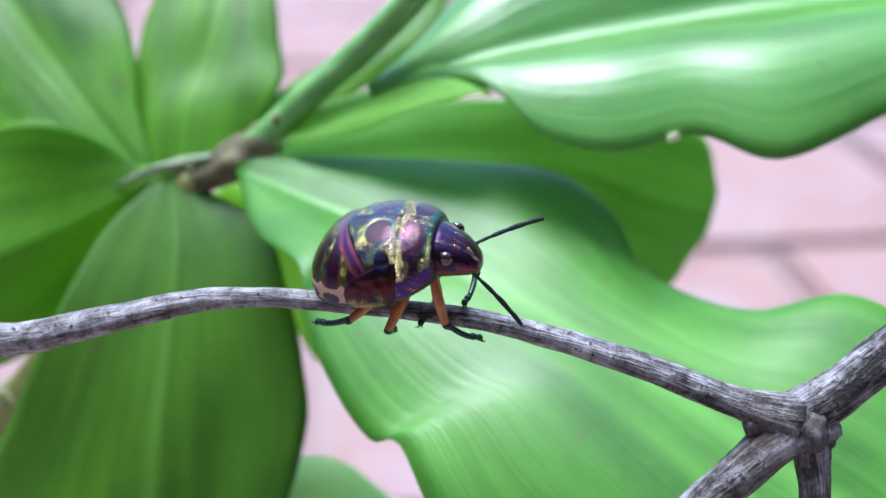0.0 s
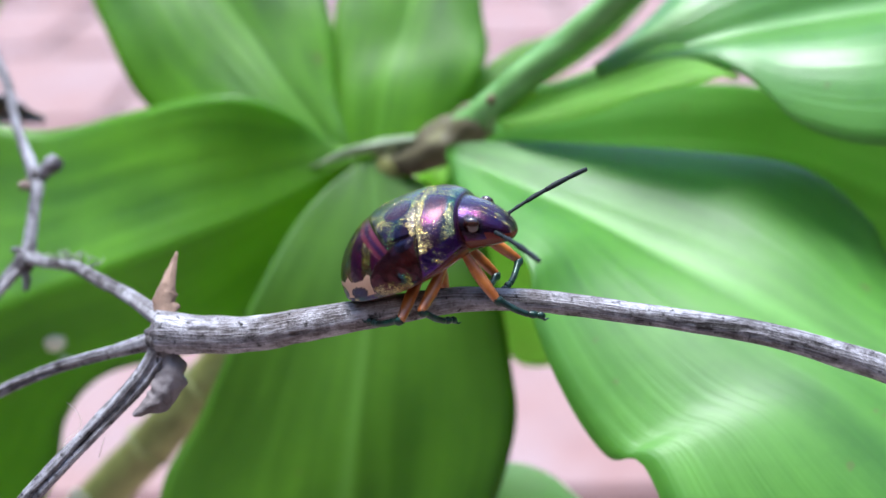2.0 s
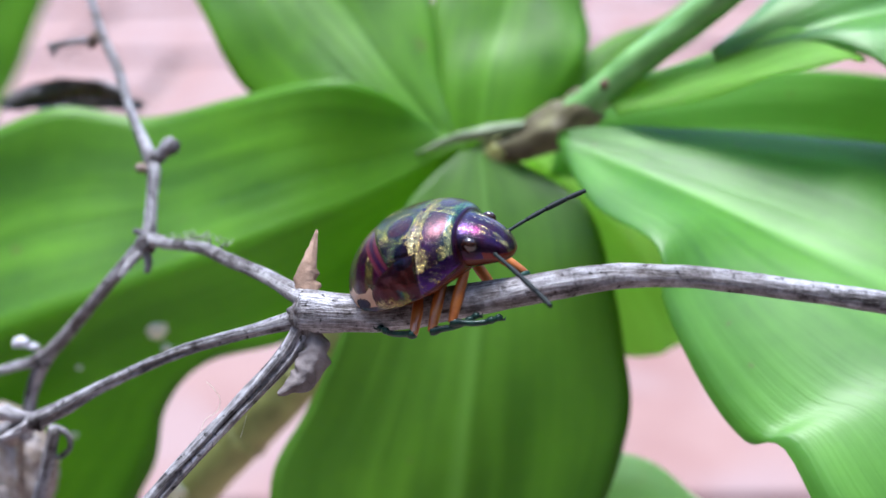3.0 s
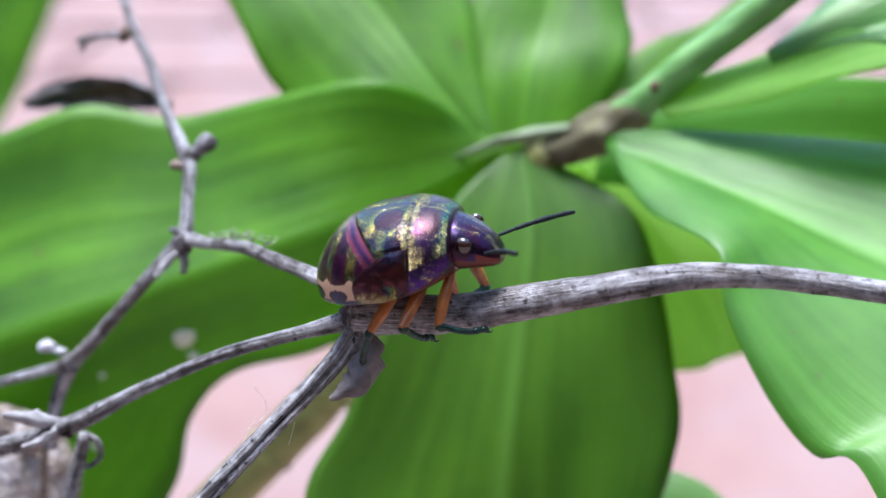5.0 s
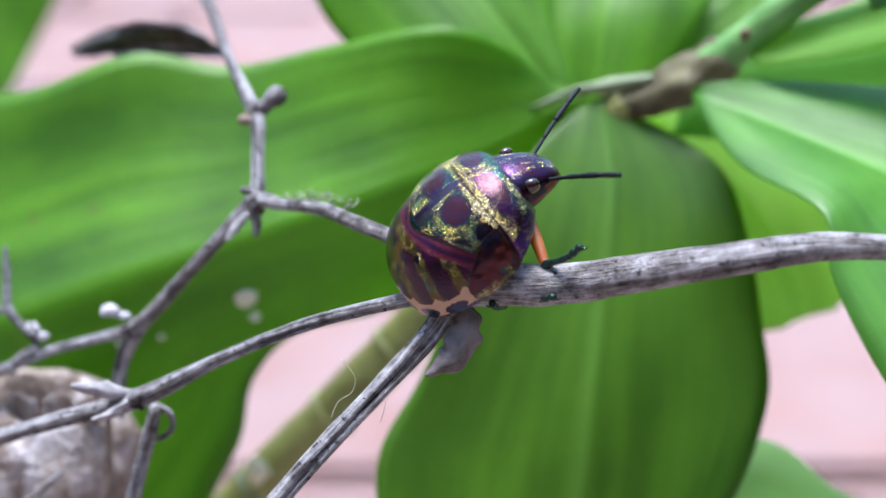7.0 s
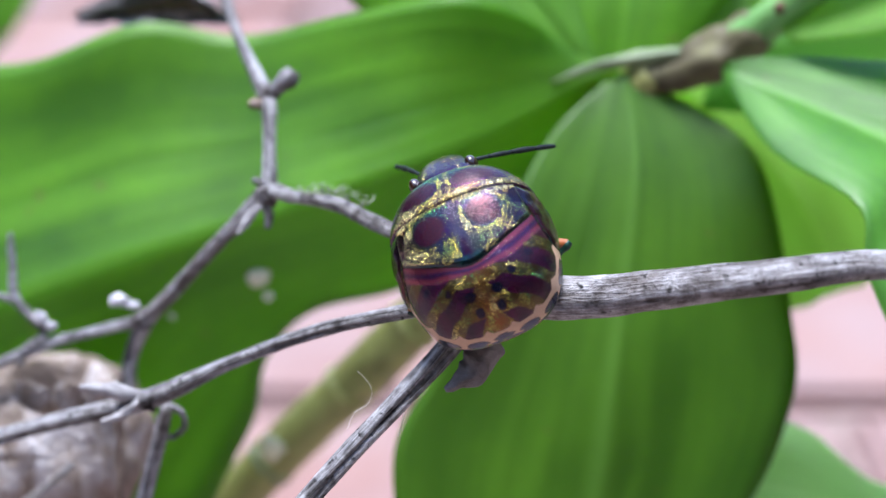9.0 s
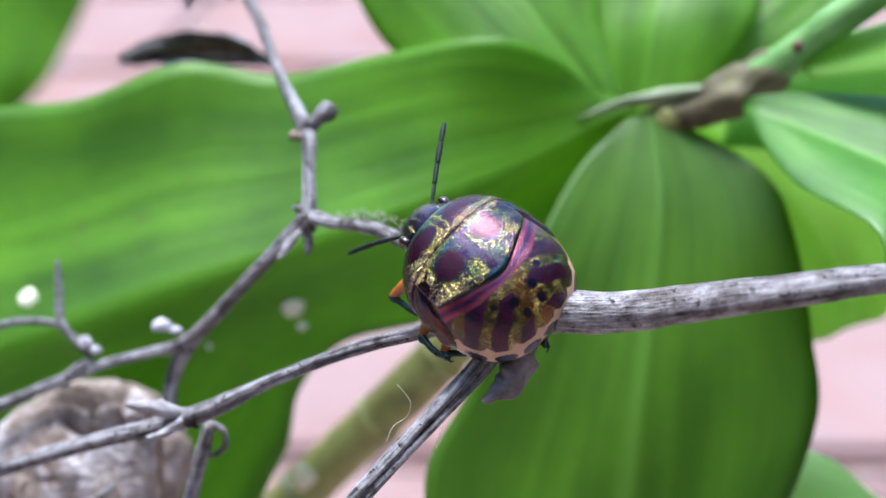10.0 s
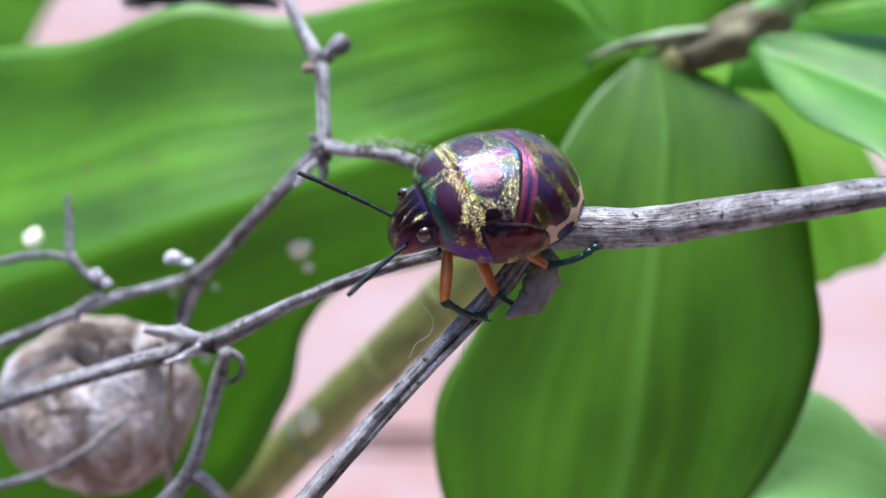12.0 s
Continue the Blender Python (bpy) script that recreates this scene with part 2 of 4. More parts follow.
def plain(name, a, b, scale, rough, metal=0.0, coat=0.0):
    s = Nodes(name)
    n = s.noise(s.coords("Object", (1, 1, 1)), scale, 4.0, 0.6)
    s.base(s.ramp(n, [(0.35, a), (0.65, b)]), rough, metal)
    s.bsdf.inputs["Coat Weight"].default_value = coat
    s.bump(n, 0.00004, 0.5)
    return s.mat


ORANGE = plain("orange_cuticle", (0.26, 0.065, 0.014), (0.46, 0.15, 0.03), 900.0, 0.32, 0.0, 0.4)
DARK = plain("dark_green_cuticle", (0.006, 0.012, 0.012), (0.015, 0.05, 0.035), 1600.0, 0.35, 0.2, 0.2)
FEELER = plain("antenna_black", (0.006, 0.008, 0.01), (0.012, 0.02, 0.02), 1600.0, 0.6)
for m in (FEELER, DARK):
    m.node_tree.nodes["Principled BSDF"].inputs["Specular IOR Level"].default_value = 0.2
EYE = plain("eye_maroon", (0.008, 0.002, 0.002), (0.035, 0.009, 0.005), 1500.0, 0.12, 0.0, 0.8)
FLUFF = plain("white_fluff", (0.4, 0.38, 0.42), (0.64, 0.62, 0.67), 1500.0, 0.85)
LICHEN = plain("grey_lichen", (0.2, 0.24, 0.15), (0.36, 0.4, 0.28), 1500.0, 0.85)
SILK = plain("pale_silk", (0.6, 0.58, 0.45), (0.75, 0.72, 0.6), 1500.0, 0.4)


# ---- modelling helpers ----
def part(name, bm, mat, parent=None, label="", smooth=True):
    me = bpy.data.meshes.new(name)
    bm.to_mesh(me)
    bm.free()
    me.materials.append(mat)
    if smooth:
        me.polygons.foreach_set("use_smooth", [True] * len(me.polygons))
    ob = new(name, me)
    ob.parent = parent
    if label:
        tagged(ob, label)
    return ob


def curve(points, n):
    """n + 1 places along a smooth line through the points, evenly spread over their spans."""
    p = [Vector(q) for q in points]
    p = [2 * p[0] - p[1]] + p + [2 * p[-1] - p[-2]]
    out, spans = [], len(p) - 3
    for i in range(n + 1):
        u = min(i / n * spans, spans - 1e-9)
        k, u = int(u), u - int(u)
        a, b, c, d = p[k : k + 4]
        out.append(0.5 * (2 * b + (c - a) * u + (2 * a - 5 * b + 4 * c - d) * u * u + (3 * b - a - 3 * c + d) * u**3))
    return out


def leaf_mesh(left, midrib, right, n=48, m=14, wave=0.25, thick=0.35, fold=0.5, seed=0):
    """A leaf blade between two margins, with a sunken midrib, gentle ripples and thickness; millimetres."""
    rnd = random.Random(seed)
    L, M, R = curve(left, n), curve(midrib, n), curve(right, n)
    bm = bmesh.new()
    top, bottom = [], []
    ph = rnd.uniform(0, 6)
    for i in range(n + 1):
        rowt, rowb = [], []
        across = (R[i] - L[i])
        along = (M[min(i + 1, n)] - M[max(i - 1, 0)])
        up = across.cross(along)
        up = up.normalized() if up.length > 1e-9 else Vector((0, 0, 1))
        for j in range(-m, m + 1):
            s = abs(j) / m
            edge = R[i] if j > 0 else L[i]
            q = M[i].lerp(edge, s)
            belly = fold * math.sin(math.pi * s) * (edge - M[i]).length * 0.12
            rip = wave * s * math.sin(i / n * 15 + ph + (2 if j > 0 else 0)) * s
            q = q + up * (belly + rip)
            t = thick * (1 - 0.75 * s**3) * 0.5 + (0.25 * thick if j == 0 else 0)
            rowt.append(bm.verts.new((q + up * t) * MM))
            rowb.append(bm.verts.new((q - up * t) * MM))
        top.append(rowt), bottom.append(rowb)
    w = 2 * m
    for i in range(n):
        for j in range(w):
            bm.faces.new((top[i][j], top[i][j + 1], top[i + 1][j + 1], top[i + 1][j]))
            bm.faces.new((bottom[i][j], bottom[i + 1][j], bottom[i + 1][j + 1], bottom[i][j + 1]))
        for j, flip in ((0, 0), (w, 1)):
            f = (top[i][j], top[i + 1][j], bottom[i + 1][j], bottom[i][j])
            bm.faces.new(f if not flip else f[::-1])
    for i, flip in ((0, 1), (n, 0)):
        for j in range(w):
            f = (top[i][j], top[i][j + 1], bottom[i][j + 1], bottom[i][j])
            bm.faces.new(f[::-1] if flip else f)
    uv = bm.loops.layers.uv.new("UVMap")
    where = {}
    for rows in (top, bottom):
        for i, row in enumerate(rows):
            for j, v in enumerate(row):
                where[v] = (j / w, i / n)
    for f in bm.faces:
        for l in f.loops:
            l[uv].uv = where[l.vert]
    return bm


def tube(bm, points, radii, n=24, sides=12, rough=0.0, seed=0, groove=0.0):
    """A bent rod through the points with radii along it; its seam lies on the far side, a furrow runs along the near one; millimetres."""
    uv = bm.loops.layers.uv.verify()
    line = curve(points, n)
    rads = [v.x for v in curve([(r, 0, 0) for r in radii], n)]
    ref = Vector((0.2, 0.9, 0.35)).normalized()
    rings, way = [], [0.0]
    for i, q in enumerate(line):
        d = (line[min(i + 1, n)] - line[max(i - 1, 0)]).normalized()
        a = ref - d * ref.dot(d)
        a = a.normalized() if a.length > 1e-6 else Vector((1, 0, 0))
        b = d.cross(a)
        if i:
            way.append(way[-1] + (q - line[i - 1]).length)
        ring_verts = []
        for k in range(sides):
            w = 2 * math.pi * k / sides
            r = max(rads[i], 0.015)
            if rough:
                c = Vector((math.cos(w), math.sin(w), 0))
                r *= 1 + rough * noise.noise(c * 1.3 + Vector((seed * 7.3, 0, way[-1] * 0.55)))
                r *= 1 + rough * 0.8 * noise.noise(c * 3.4 + Vector((0, seed * 3.1, way[-1] * 0.3)))
            if groove:
                r *= 1 - groove * math.exp(-(((w - math.pi - 0.25 * math.sin(way[-1] * 0.25 + seed)) / 0.24) ** 2))
            ring_verts.append(bm.verts.new((q + (a * math.cos(w) + b * math.sin(w)) * r) * MM))
        rings.append(ring_verts)
    for i in range(n):
        for k in range(sides):
            f = bm.faces.new((rings[i][k], rings[i][(k + 1) % sides], rings[i + 1][(k + 1) % sides], rings[i + 1][k]))
            for l, (u, v) in zip(f.loops, ((k, i), (k + 1, i), (k + 1, i + 1), (k, i + 1))):
                l[uv].uv = (u / sides, way[v] + seed * 13.7)
    bm.faces.new(rings[0][::-1]), bm.faces.new(rings[-1])
    return bm


def blob(bm, centre, radii, rough=0.2, seed=0, detail=3, grain=1.0):
    """A lumpy knob; millimetres."""
    made = bmesh.ops.create_icosphere(bm, subdivisions=detail, radius=1)
    c = Vector(centre)
    for v in made["verts"]:
        d = v.co.normalized()
        k = 1 + rough * noise.noise(d * 1.6 * grain + Vector((seed * 3.7, 0, 0))) + rough * 0.5 * noise.noise(d * 4.1 * grain + Vector((0, seed * 1.9, 0)))
        v.co = (c + Vector((d.x * radii[0], d.y * radii[1], d.z * radii[2])) * k) * MM
    return bm


def sliver(spine, widths, lift=0.25, thick=0.08, n=16, m=6, seed=0):
    """A curled, ragged scrap of bark or a bract along a spine; millimetres."""
    line = curve(spine, n)
    rows = [[], []]
    bm = bmesh.new()
    for i, q in enumerate(line):
        d = (line[min(i + 1, n)] - line[max(i - 1, 0)]).normalized()
        side = d.cross(Vector((0.1, -1, 0.2))).normalized()
        up = side.cross(d)
        w = float(np.interp(i / n, np.linspace(0, 1, len(widths)), widths))
        for s, keep in ((1, 0), (-1, 1)):
            row = []
            for j in range(-m, m + 1):
                e = j / m
                rag = 1 + 0.4 * noise.noise(Vector((i * 9.0 / n, e * 2, seed * 5.0)))
                p = q + side * (e * w * rag) + up * (-lift * e * e * w + s * thick / 2 + 0.12 * noise.noise(Vector((i * 0.3, e * 1.5, seed + 9.0))))
                row.append(bm.verts.new(p * MM))
            rows[keep].append(row)
    uv = bm.loops.layers.uv.verify()

    def face(vs, flip):
        f = bm.faces.new(vs[::-1] if flip else vs)
        for l in f.loops:
            l[uv].uv = (l.vert.co.x / MM * 0.3, l.vert.co.z / MM)

    for keep, flip in ((0, False), (1, True)):
        g = rows[keep]
        for i in range(n):
            for j in range(2 * m):
                face((g[i][j], g[i][j + 1], g[i + 1][j + 1], g[i + 1][j]), flip)
    for i in range(n):
        for j, flip in ((0, True), (2 * m, False)):
            face((rows[0][i][j], rows[1][i][j], rows[1][i + 1][j], rows[0][i + 1][j]), flip)
    for i, flip in ((0, False), (n, True)):
        for j in range(2 * m):
            face((rows[0][i][j], rows[1][i][j], rows[1][i][j + 1], rows[0][i][j + 1]), flip)
    return bm


# ---- ground ----
bm = bmesh.new()
bmesh.ops.create_grid(bm, x_segments=8, y_segments=8, size=400)
ground = tagged(part("ground", bm, JOINT), "grey mortar bed under pink paving", "ground", kind="structure")

# ---- unseen walls added behind and beside the plant, to darken reflections ----
for name, (x, y, w, d) in {"blocker_south": (0, -1.3, 4.8, 0.2), "blocker_west": (-2.3, 1.5, 0.2, 5.4), "blocker_east": (2.3, 1.5, 0.2, 5.4)}.items():
    bm = bmesh.new()
    bmesh.ops.create_cube(bm, size=1, matrix=Matrix.Translation((x, y, 1.0)) @ Matrix.Diagonal((w, d, 2.0, 1)))
    bm.loops.layers.uv.verify()
    bmesh.ops.bevel(bm, geom=list(bm.edges), offset=0.012, segments=2, affect="EDGES")
    tagged(part(name, bm, BLOCKER), "unseen plain grey wall added to block low sky light", "wall", kind="structure")

# ---- the green plant ----
plant = tagged(new("leafy_plant"), "green cane plant with broad glossy strap leaves", "plant")
CANE_LINE = [(-95.0, 20.0, 0.0), (-93.0, 20.5, 90.0), (-78.0, 21.0, 190.0)] + [(-50.7, 23.3, 234.8), (-30.3, 26.3, 252.9), (-14.6, 28.5, 269.1), (-5.7, 29.1, 278.6), (3.6, 30.2, 289.2), (10.6, 30.7, 297.2), (13.1, 30.3, 300.1)]
CANE_R = [2.6, 2.5, 2.4, 2.3, 2.2, 2.1, 2.05, 2.0, 1.9, 1.7]
part("cane", tube(bmesh.new(), CANE_LINE, CANE_R, 120, 20, 0.05), CANE, plant, "olive ringed cane")
for k in range(9):
    u = 0.34 + 0.068 * k
    c = curve(CANE_LINE, 200)
    p, q = c[int(200 * u)], c[int(200 * u) + 1]
    d = (q - p).normalized()
    part("node_ring", tube(bmesh.new(), [p - d * 0.35, p, p + d * 0.35], [2.02, 2.3, 2.02], 6, 20, 0.06, k), SHEATH if k % 3 == 0 else CANE, plant)
STEM_LINE = [(12.2, 30.1, 299.6), (15.1, 29.5, 300.8), (17.6, 29.0, 302.2), (19.7, 28.6, 304.0)]
part("stem_base", tube(bmesh.new(), STEM_LINE, [1.1, 1.5, 1.7, 1.5], 36, 20, 0.28, 3), STEM_OLD, plant, "brown woody stem base")
STEM_TOP = [(18.3, 28.8, 302.9), (20.8, 28.1, 305.3), (23.5, 27.5, 307.9), (26.8, 27.0, 310.7), (30.7, 25.5, 314.5), (34.9, 24.2, 319.1)]
part("stem", tube(bmesh.new(), STEM_TOP, [1.4, 1.28, 1.25, 1.22, 1.2, 1.15], 40, 18, 0.04, 5), STEM, plant)
part("sheath", tube(bmesh.new(), [(5.7, 30.6, 299.4), (8.8, 30.3, 300.7), (11.7, 29.8, 301.5), (14.6, 29.3, 302.1)], [0.08, 0.36, 0.5, 0.4], 24, 16, 0.3, 6), SHEATH, plant, "papery grey leaf sheath")
for k, (p, r) in enumerate((([(20.5, 27.1, 305.9)][0], 0.36), ([(18.0, 28.1, 303.8)][0], 0.36))):
    part("bud_scale", blob(bmesh.new(), p, (r, r, r * 1.2), 0.3, k), SCALE, plant, "small reddish brown bud scale")

LEAVES = {
    "hanging": (
        [(9.4, 29.6, 299.7), (5.4, 25.9, 297.2), (1.9, 21.6, 292.0), (-2.2, 17.4, 284.1), (-5.3, 14.1, 278.7), (-3.7, 11.1, 271.2), (2.7, 9.3, 266.7)],
        [(10.9, 29.9, 300.5), (11.3, 25.0, 295.1), (10.5, 21.2, 289.5), (9.4, 17.0, 282.5), (8.4, 13.9, 275.5), (6.8, 11.3, 269.1), (5.5, 9.5, 264.5)],
        [(12.7, 29.7, 299.9), (18.7, 25.8, 297.0), (20.6, 22.1, 293.1), (21.7, 19.0, 287.4), (21.8, 16.5, 281.9), (18.1, 13.1, 273.6), (8.8, 9.6, 264.9)], 0.3),
    "left_broad": (
        [(7.5, 31.8, 301.2), (3.5, 30.9, 304.3), (-1.2, 31.4, 305.5), (-8.7, 32.9, 303.8), (-17.0, 34.2, 301.8), (-24.3, 35.0, 302.5), (-32.4, 34.0, 299.9), (-42.6, 34.0, 298.5), (-51.6, 31.2, 291.8)],
        [(10.0, 31.9, 300.1), (2.3, 28.9, 296.8), (-5.0, 26.0, 294.7), (-11.3, 25.1, 292.6), (-17.7, 24.3, 290.6), (-26.2, 23.3, 288.0), (-34.7, 22.2, 285.3), (-43.7, 22.1, 282.4), (-50.4, 22.9, 279.0)],
        [(10.2, 32.0, 299.0), (5.9, 30.2, 292.9), (-0.8, 27.7, 286.5), (-5.6, 26.8, 284.2), (-12.0, 26.6, 282.6), (-15.5, 25.2, 279.1), (-17.4, 22.8, 273.3), (-25.4, 19.4, 265.6), (-51.9, 23.1, 265.7)], 0.6),
    "upper_left": (
        [(7.1, 31.8, 299.8), (-1.7, 32.5, 300.1), (-8.6, 36.0, 303.5), (-12.1, 40.0, 308.2), (-14.9, 45.2, 312.9), (-14.5, 51.5, 320.6)],
        [(8.2, 31.8, 299.7), (3.6, 35.4, 304.8), (-0.1, 39.2, 308.8), (-3.9, 42.9, 312.7), (-7.9, 47.8, 316.7), (-12.0, 51.9, 321.5)],
        [(9.1, 31.9, 300.0), (7.6, 35.5, 305.0), (7.3, 39.4, 309.2), (5.5, 43.3, 313.6), (0.7, 48.5, 318.5), (-8.6, 52.3, 322.4)], 0.3),
    "upper_middle": (
        [(7.7, 34.0, 298.5), (5.9, 36.8, 302.8), (6.9, 40.7, 307.1), (7.9, 44.8, 312.0), (11.0, 50.1, 317.0), (14.1, 53.8, 321.0)],
        [(10.8, 33.9, 298.3), (11.8, 37.3, 304.1), (13.2, 40.9, 307.5), (14.6, 44.6, 311.6), (15.6, 49.7, 316.1), (15.6, 54.0, 321.4)],
        [(15.4, 34.0, 298.7), (18.5, 36.8, 302.8), (20.6, 39.3, 306.5), (20.3, 42.7, 309.5), (19.6, 48.1, 314.8), (16.6, 54.2, 321.9)], 0.3),
    "behind_stem": (
        [(15.1, 37.0, 300.7), (19.6, 40.7, 304.5), (24.1, 43.6, 306.4), (28.1, 46.1, 307.2), (34.6, 49.9, 311.2)],
        [(16.5, 37.1, 300.9), (22.0, 40.4, 303.8), (27.2, 43.7, 306.5), (31.6, 46.8, 308.8), (36.1, 50.3, 312.2)],
        [(17.5, 36.9, 300.5), (23.9, 39.9, 302.5), (30.1, 43.3, 305.6), (35.0, 46.8, 308.8), (37.6, 50.5, 312.6)], 0.2),
    "upper_right": (
        [(28.2, 26.0, 308.8), (34.2, 29.4, 313.1), (40.3, 36.2, 317.6), (51.3, 41.3, 321.6), (65.1, 43.2, 323.7), (79.3, 39.4, 322.1), (90.5, 30.7, 315.9)],
        [(28.6, 25.6, 307.9), (36.6, 25.0, 310.6), (44.7, 26.0, 311.8), (54.3, 26.8, 312.9), (64.0, 27.0, 314.0), (76.1, 26.9, 314.6), (89.5, 27.0, 314.6)],
        [(30.5, 25.8, 308.8), (37.4, 20.2, 309.5), (41.4, 16.7, 306.8), (46.7, 14.8, 305.9), (53.1, 15.6, 306.4), (59.1, 13.5, 304.8), (67.8, 15.1, 307.8), (76.9, 17.8, 310.8), (86.3, 20.7, 314.4)], 0.3),
    "small_bright": (
        [(20.8, 28.0, 304.3), (23.8, 28.5, 306.1), (29.7, 28.0, 308.6), (34.3, 26.2, 310.4), (37.8, 20.1, 309.2)],
        [(21.1, 26.8, 304.1), (25.2, 25.5, 305.6), (30.4, 23.3, 307.8), (34.4, 21.6, 309.7), (37.9, 20.0, 309.2)],
        [(21.6, 26.1, 303.6), (26.6, 23.2, 305.6), (31.6, 20.5, 307.9), (35.1, 19.2, 309.3), (38.0, 20.0, 309.1)], 0.2),
    "behind_right": (
        [(18.5, 32.6, 301.8), (33.9, 35.8, 304.6), (49.7, 38.2, 302.8), (60.4, 40.4, 299.4), (63.0, 40.0, 293.6)],
        [(17.4, 31.9, 300.0), (34.8, 34.0, 300.2), (46.8, 36.5, 297.9), (56.7, 38.2, 293.4), (62.3, 39.2, 291.5)],
        [(16.7, 30.9, 297.2), (33.5, 32.0, 295.0), (46.4, 33.3, 289.9), (55.7, 34.8, 284.6), (61.3, 38.3, 288.9)], 0.2),
    "right_broad": (
        [(17.2, 26.4, 302.2), (23.7, 26.1, 302.6), (34.0, 24.3, 302.9), (43.2, 22.2, 301.9), (47.5, 18.4, 298.7), (48.9, 15.1, 296.1), (52.2, 13.2, 294.7), (57.2, 10.4, 294.0), (64.2, 10.2, 294.7), (69.2, 6.6, 292.1), (73.4, -1.0, 284.7)],
        [(17.0, 26.2, 301.9), (21.7, 22.7, 300.6), (27.2, 18.9, 299.0), (32.3, 15.3, 297.5), (37.2, 11.7, 296.2), (41.9, 8.4, 294.4), (46.4, 5.1, 292.3), (51.4, 1.6, 289.7), (56.1, -2.0, 287.0), (62.1, -6.0, 283.7), (68.5, -9.8, 280.6)],
        [(16.9, 26.1, 301.4), (18.8, 17.8, 299.9), (22.3, 11.7, 298.8), (22.6, 9.2, 295.3), (24.6, 5.4, 291.6), (27.0, 2.2, 289.5), (29.0, 1.0, 289.5), (31.2, -2.9, 285.7), (36.8, -7.3, 281.1), (48.3, -10.4, 278.1), (64.8, -12.0, 277.2)], 0.5),
    "low_pale": (
        [(14.1, 19.3, 274.0), (19.9, 22.3, 275.8), (24.9, 21.2, 275.6), (29.7, 18.6, 273.1), (36.0, 15.8, 272.8), (44.5, 9.9, 271.2)],
        [(13.6, 16.9, 273.4), (19.5, 17.1, 273.8), (24.9, 16.4, 273.1), (30.2, 15.1, 271.2), (36.5, 13.2, 270.4), (44.5, 9.6, 270.4)],
        [(13.2, 14.5, 273.0), (17.9, 12.3, 271.3), (23.5, 11.3, 269.9), (29.1, 10.6, 268.2), (36.1, 10.5, 267.7), (44.1, 9.2, 269.7)], 0.3),
    "far_left": (
        [(-59.7, 199.5, 319.6), (-69.1, 188.5, 295.2), (-76.9, 180.3, 277.0), (-81.8, 175.7, 266.9), (-88.5, 171.1, 256.8), (-108.4, 169.5, 241.9)],
        [(-66.3, 199.4, 319.6), (-82.5, 190.3, 295.1), (-94.5, 183.9, 276.3), (-103.9, 179.7, 264.7), (-110.7, 174.5, 253.4), (-115.2, 169.3, 242.0)],
        [(-73.0, 199.2, 319.7), (-97.2, 194.0, 296.9), (-112.1, 188.4, 277.7), (-119.0, 182.3, 264.1), (-121.2, 177.1, 252.5), (-119.8, 169.2, 242.0)], 0.3),
    "behind_lower": (
        [(12.9, 31.8, 297.3), (16.2, 30.8, 291.9), (19.9, 29.2, 286.7), (23.0, 28.4, 282.1), (26.7, 31.1, 280.7)],
        [(15.2, 32.3, 298.5), (21.2, 31.9, 293.4), (25.1, 31.3, 289.3), (27.9, 31.6, 284.6), (28.8, 32.3, 281.1)],
        [(18.8, 35.7, 298.9), (26.5, 37.5, 293.9), (31.3, 37.6, 288.8), (34.0, 36.5, 283.4), (31.7, 33.4, 281.0)], 0.2),
}
# The second group takes the green with light painted in.
WAXY, LIT, DEEP = ("right_broad",), ("small_bright", "behind_lower"), ("hanging",)
BLADES = {}
for k, (name, (a, b, c, w)) in enumerate(LEAVES.items()):
    mat = LEAF_SHEEN if name == "upper_right" else LEAF_LIT_MINT if name == "low_pale" else LEAF_FAR if name == "behind_right" else LEAF_WAXY if name in WAXY else LEAF_PALE if name in LIT else LEAF_DEEP if name in DEEP else LEAF
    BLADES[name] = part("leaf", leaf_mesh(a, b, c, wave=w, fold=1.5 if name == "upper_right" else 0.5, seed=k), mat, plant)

# ---- the dry twig ----
twig = tagged(new("dry_twig"), "dry grey forked twig with flaking bark", "twig")


def rod(name, pts, radii, n=30, sides=14, rough=0.12, seed=0, mat=TWIG, groove=0.0):
    return part(name, tube(bmesh.new(), pts, radii, n, sides, rough, seed, groove), mat, twig)


rod("branch", [(0.0, 0.0, 299.6), (3.2, -0.7, 299.7), (6.3, -1.5, 300.2), (9.1, -2.4, 301.15), (11.9, -3.2, 302.0), (14.6, -4.0, 302.85), (17.4, -3.9, 303.2), (20.1, -4.1, 303.3), (22.9, -4.2, 303.1)] + [(28.9, -5.1, 302.5), (34.0, -6.0, 301.9), (39.1, -7.1, 300.7), (44.0, -8.3, 299.2), (48.9, -9.9, 297.5), (52.5, -10.9, 296.6)], [1.25, 1.12, 1.03, 0.95, 0.87, 0.8, 0.7, 0.64, 0.61, 0.6, 0.64, 0.72, 0.83, 0.96, 1.6], 120, 24, 0.07)
rod("branch", [(52.2, -10.6, 296.4), (54.8, -10.7, 298.1), (57.7, -10.5, 300.4), (63.4, -10.3, 304.7)], [1.55, 1.45, 1.45, 1.5], 30, 18, seed=2)
rod("branch", [(52.9, -10.7, 296.4), (50.1, -11.3, 294.4), (46.9, -12.0, 291.9), (41.6, -13.4, 287.6)], [1.5, 1.35, 1.25, 1.2], 30, 18, seed=3)
rod("branch", [(53.2, -10.6, 296.5), (53.4, -11.8, 293.7), (53.4, -12.7, 291.5), (53.5, -13.9, 288.3)], [1.3, 1.0, 0.95, 0.9], 30, 18, seed=4)
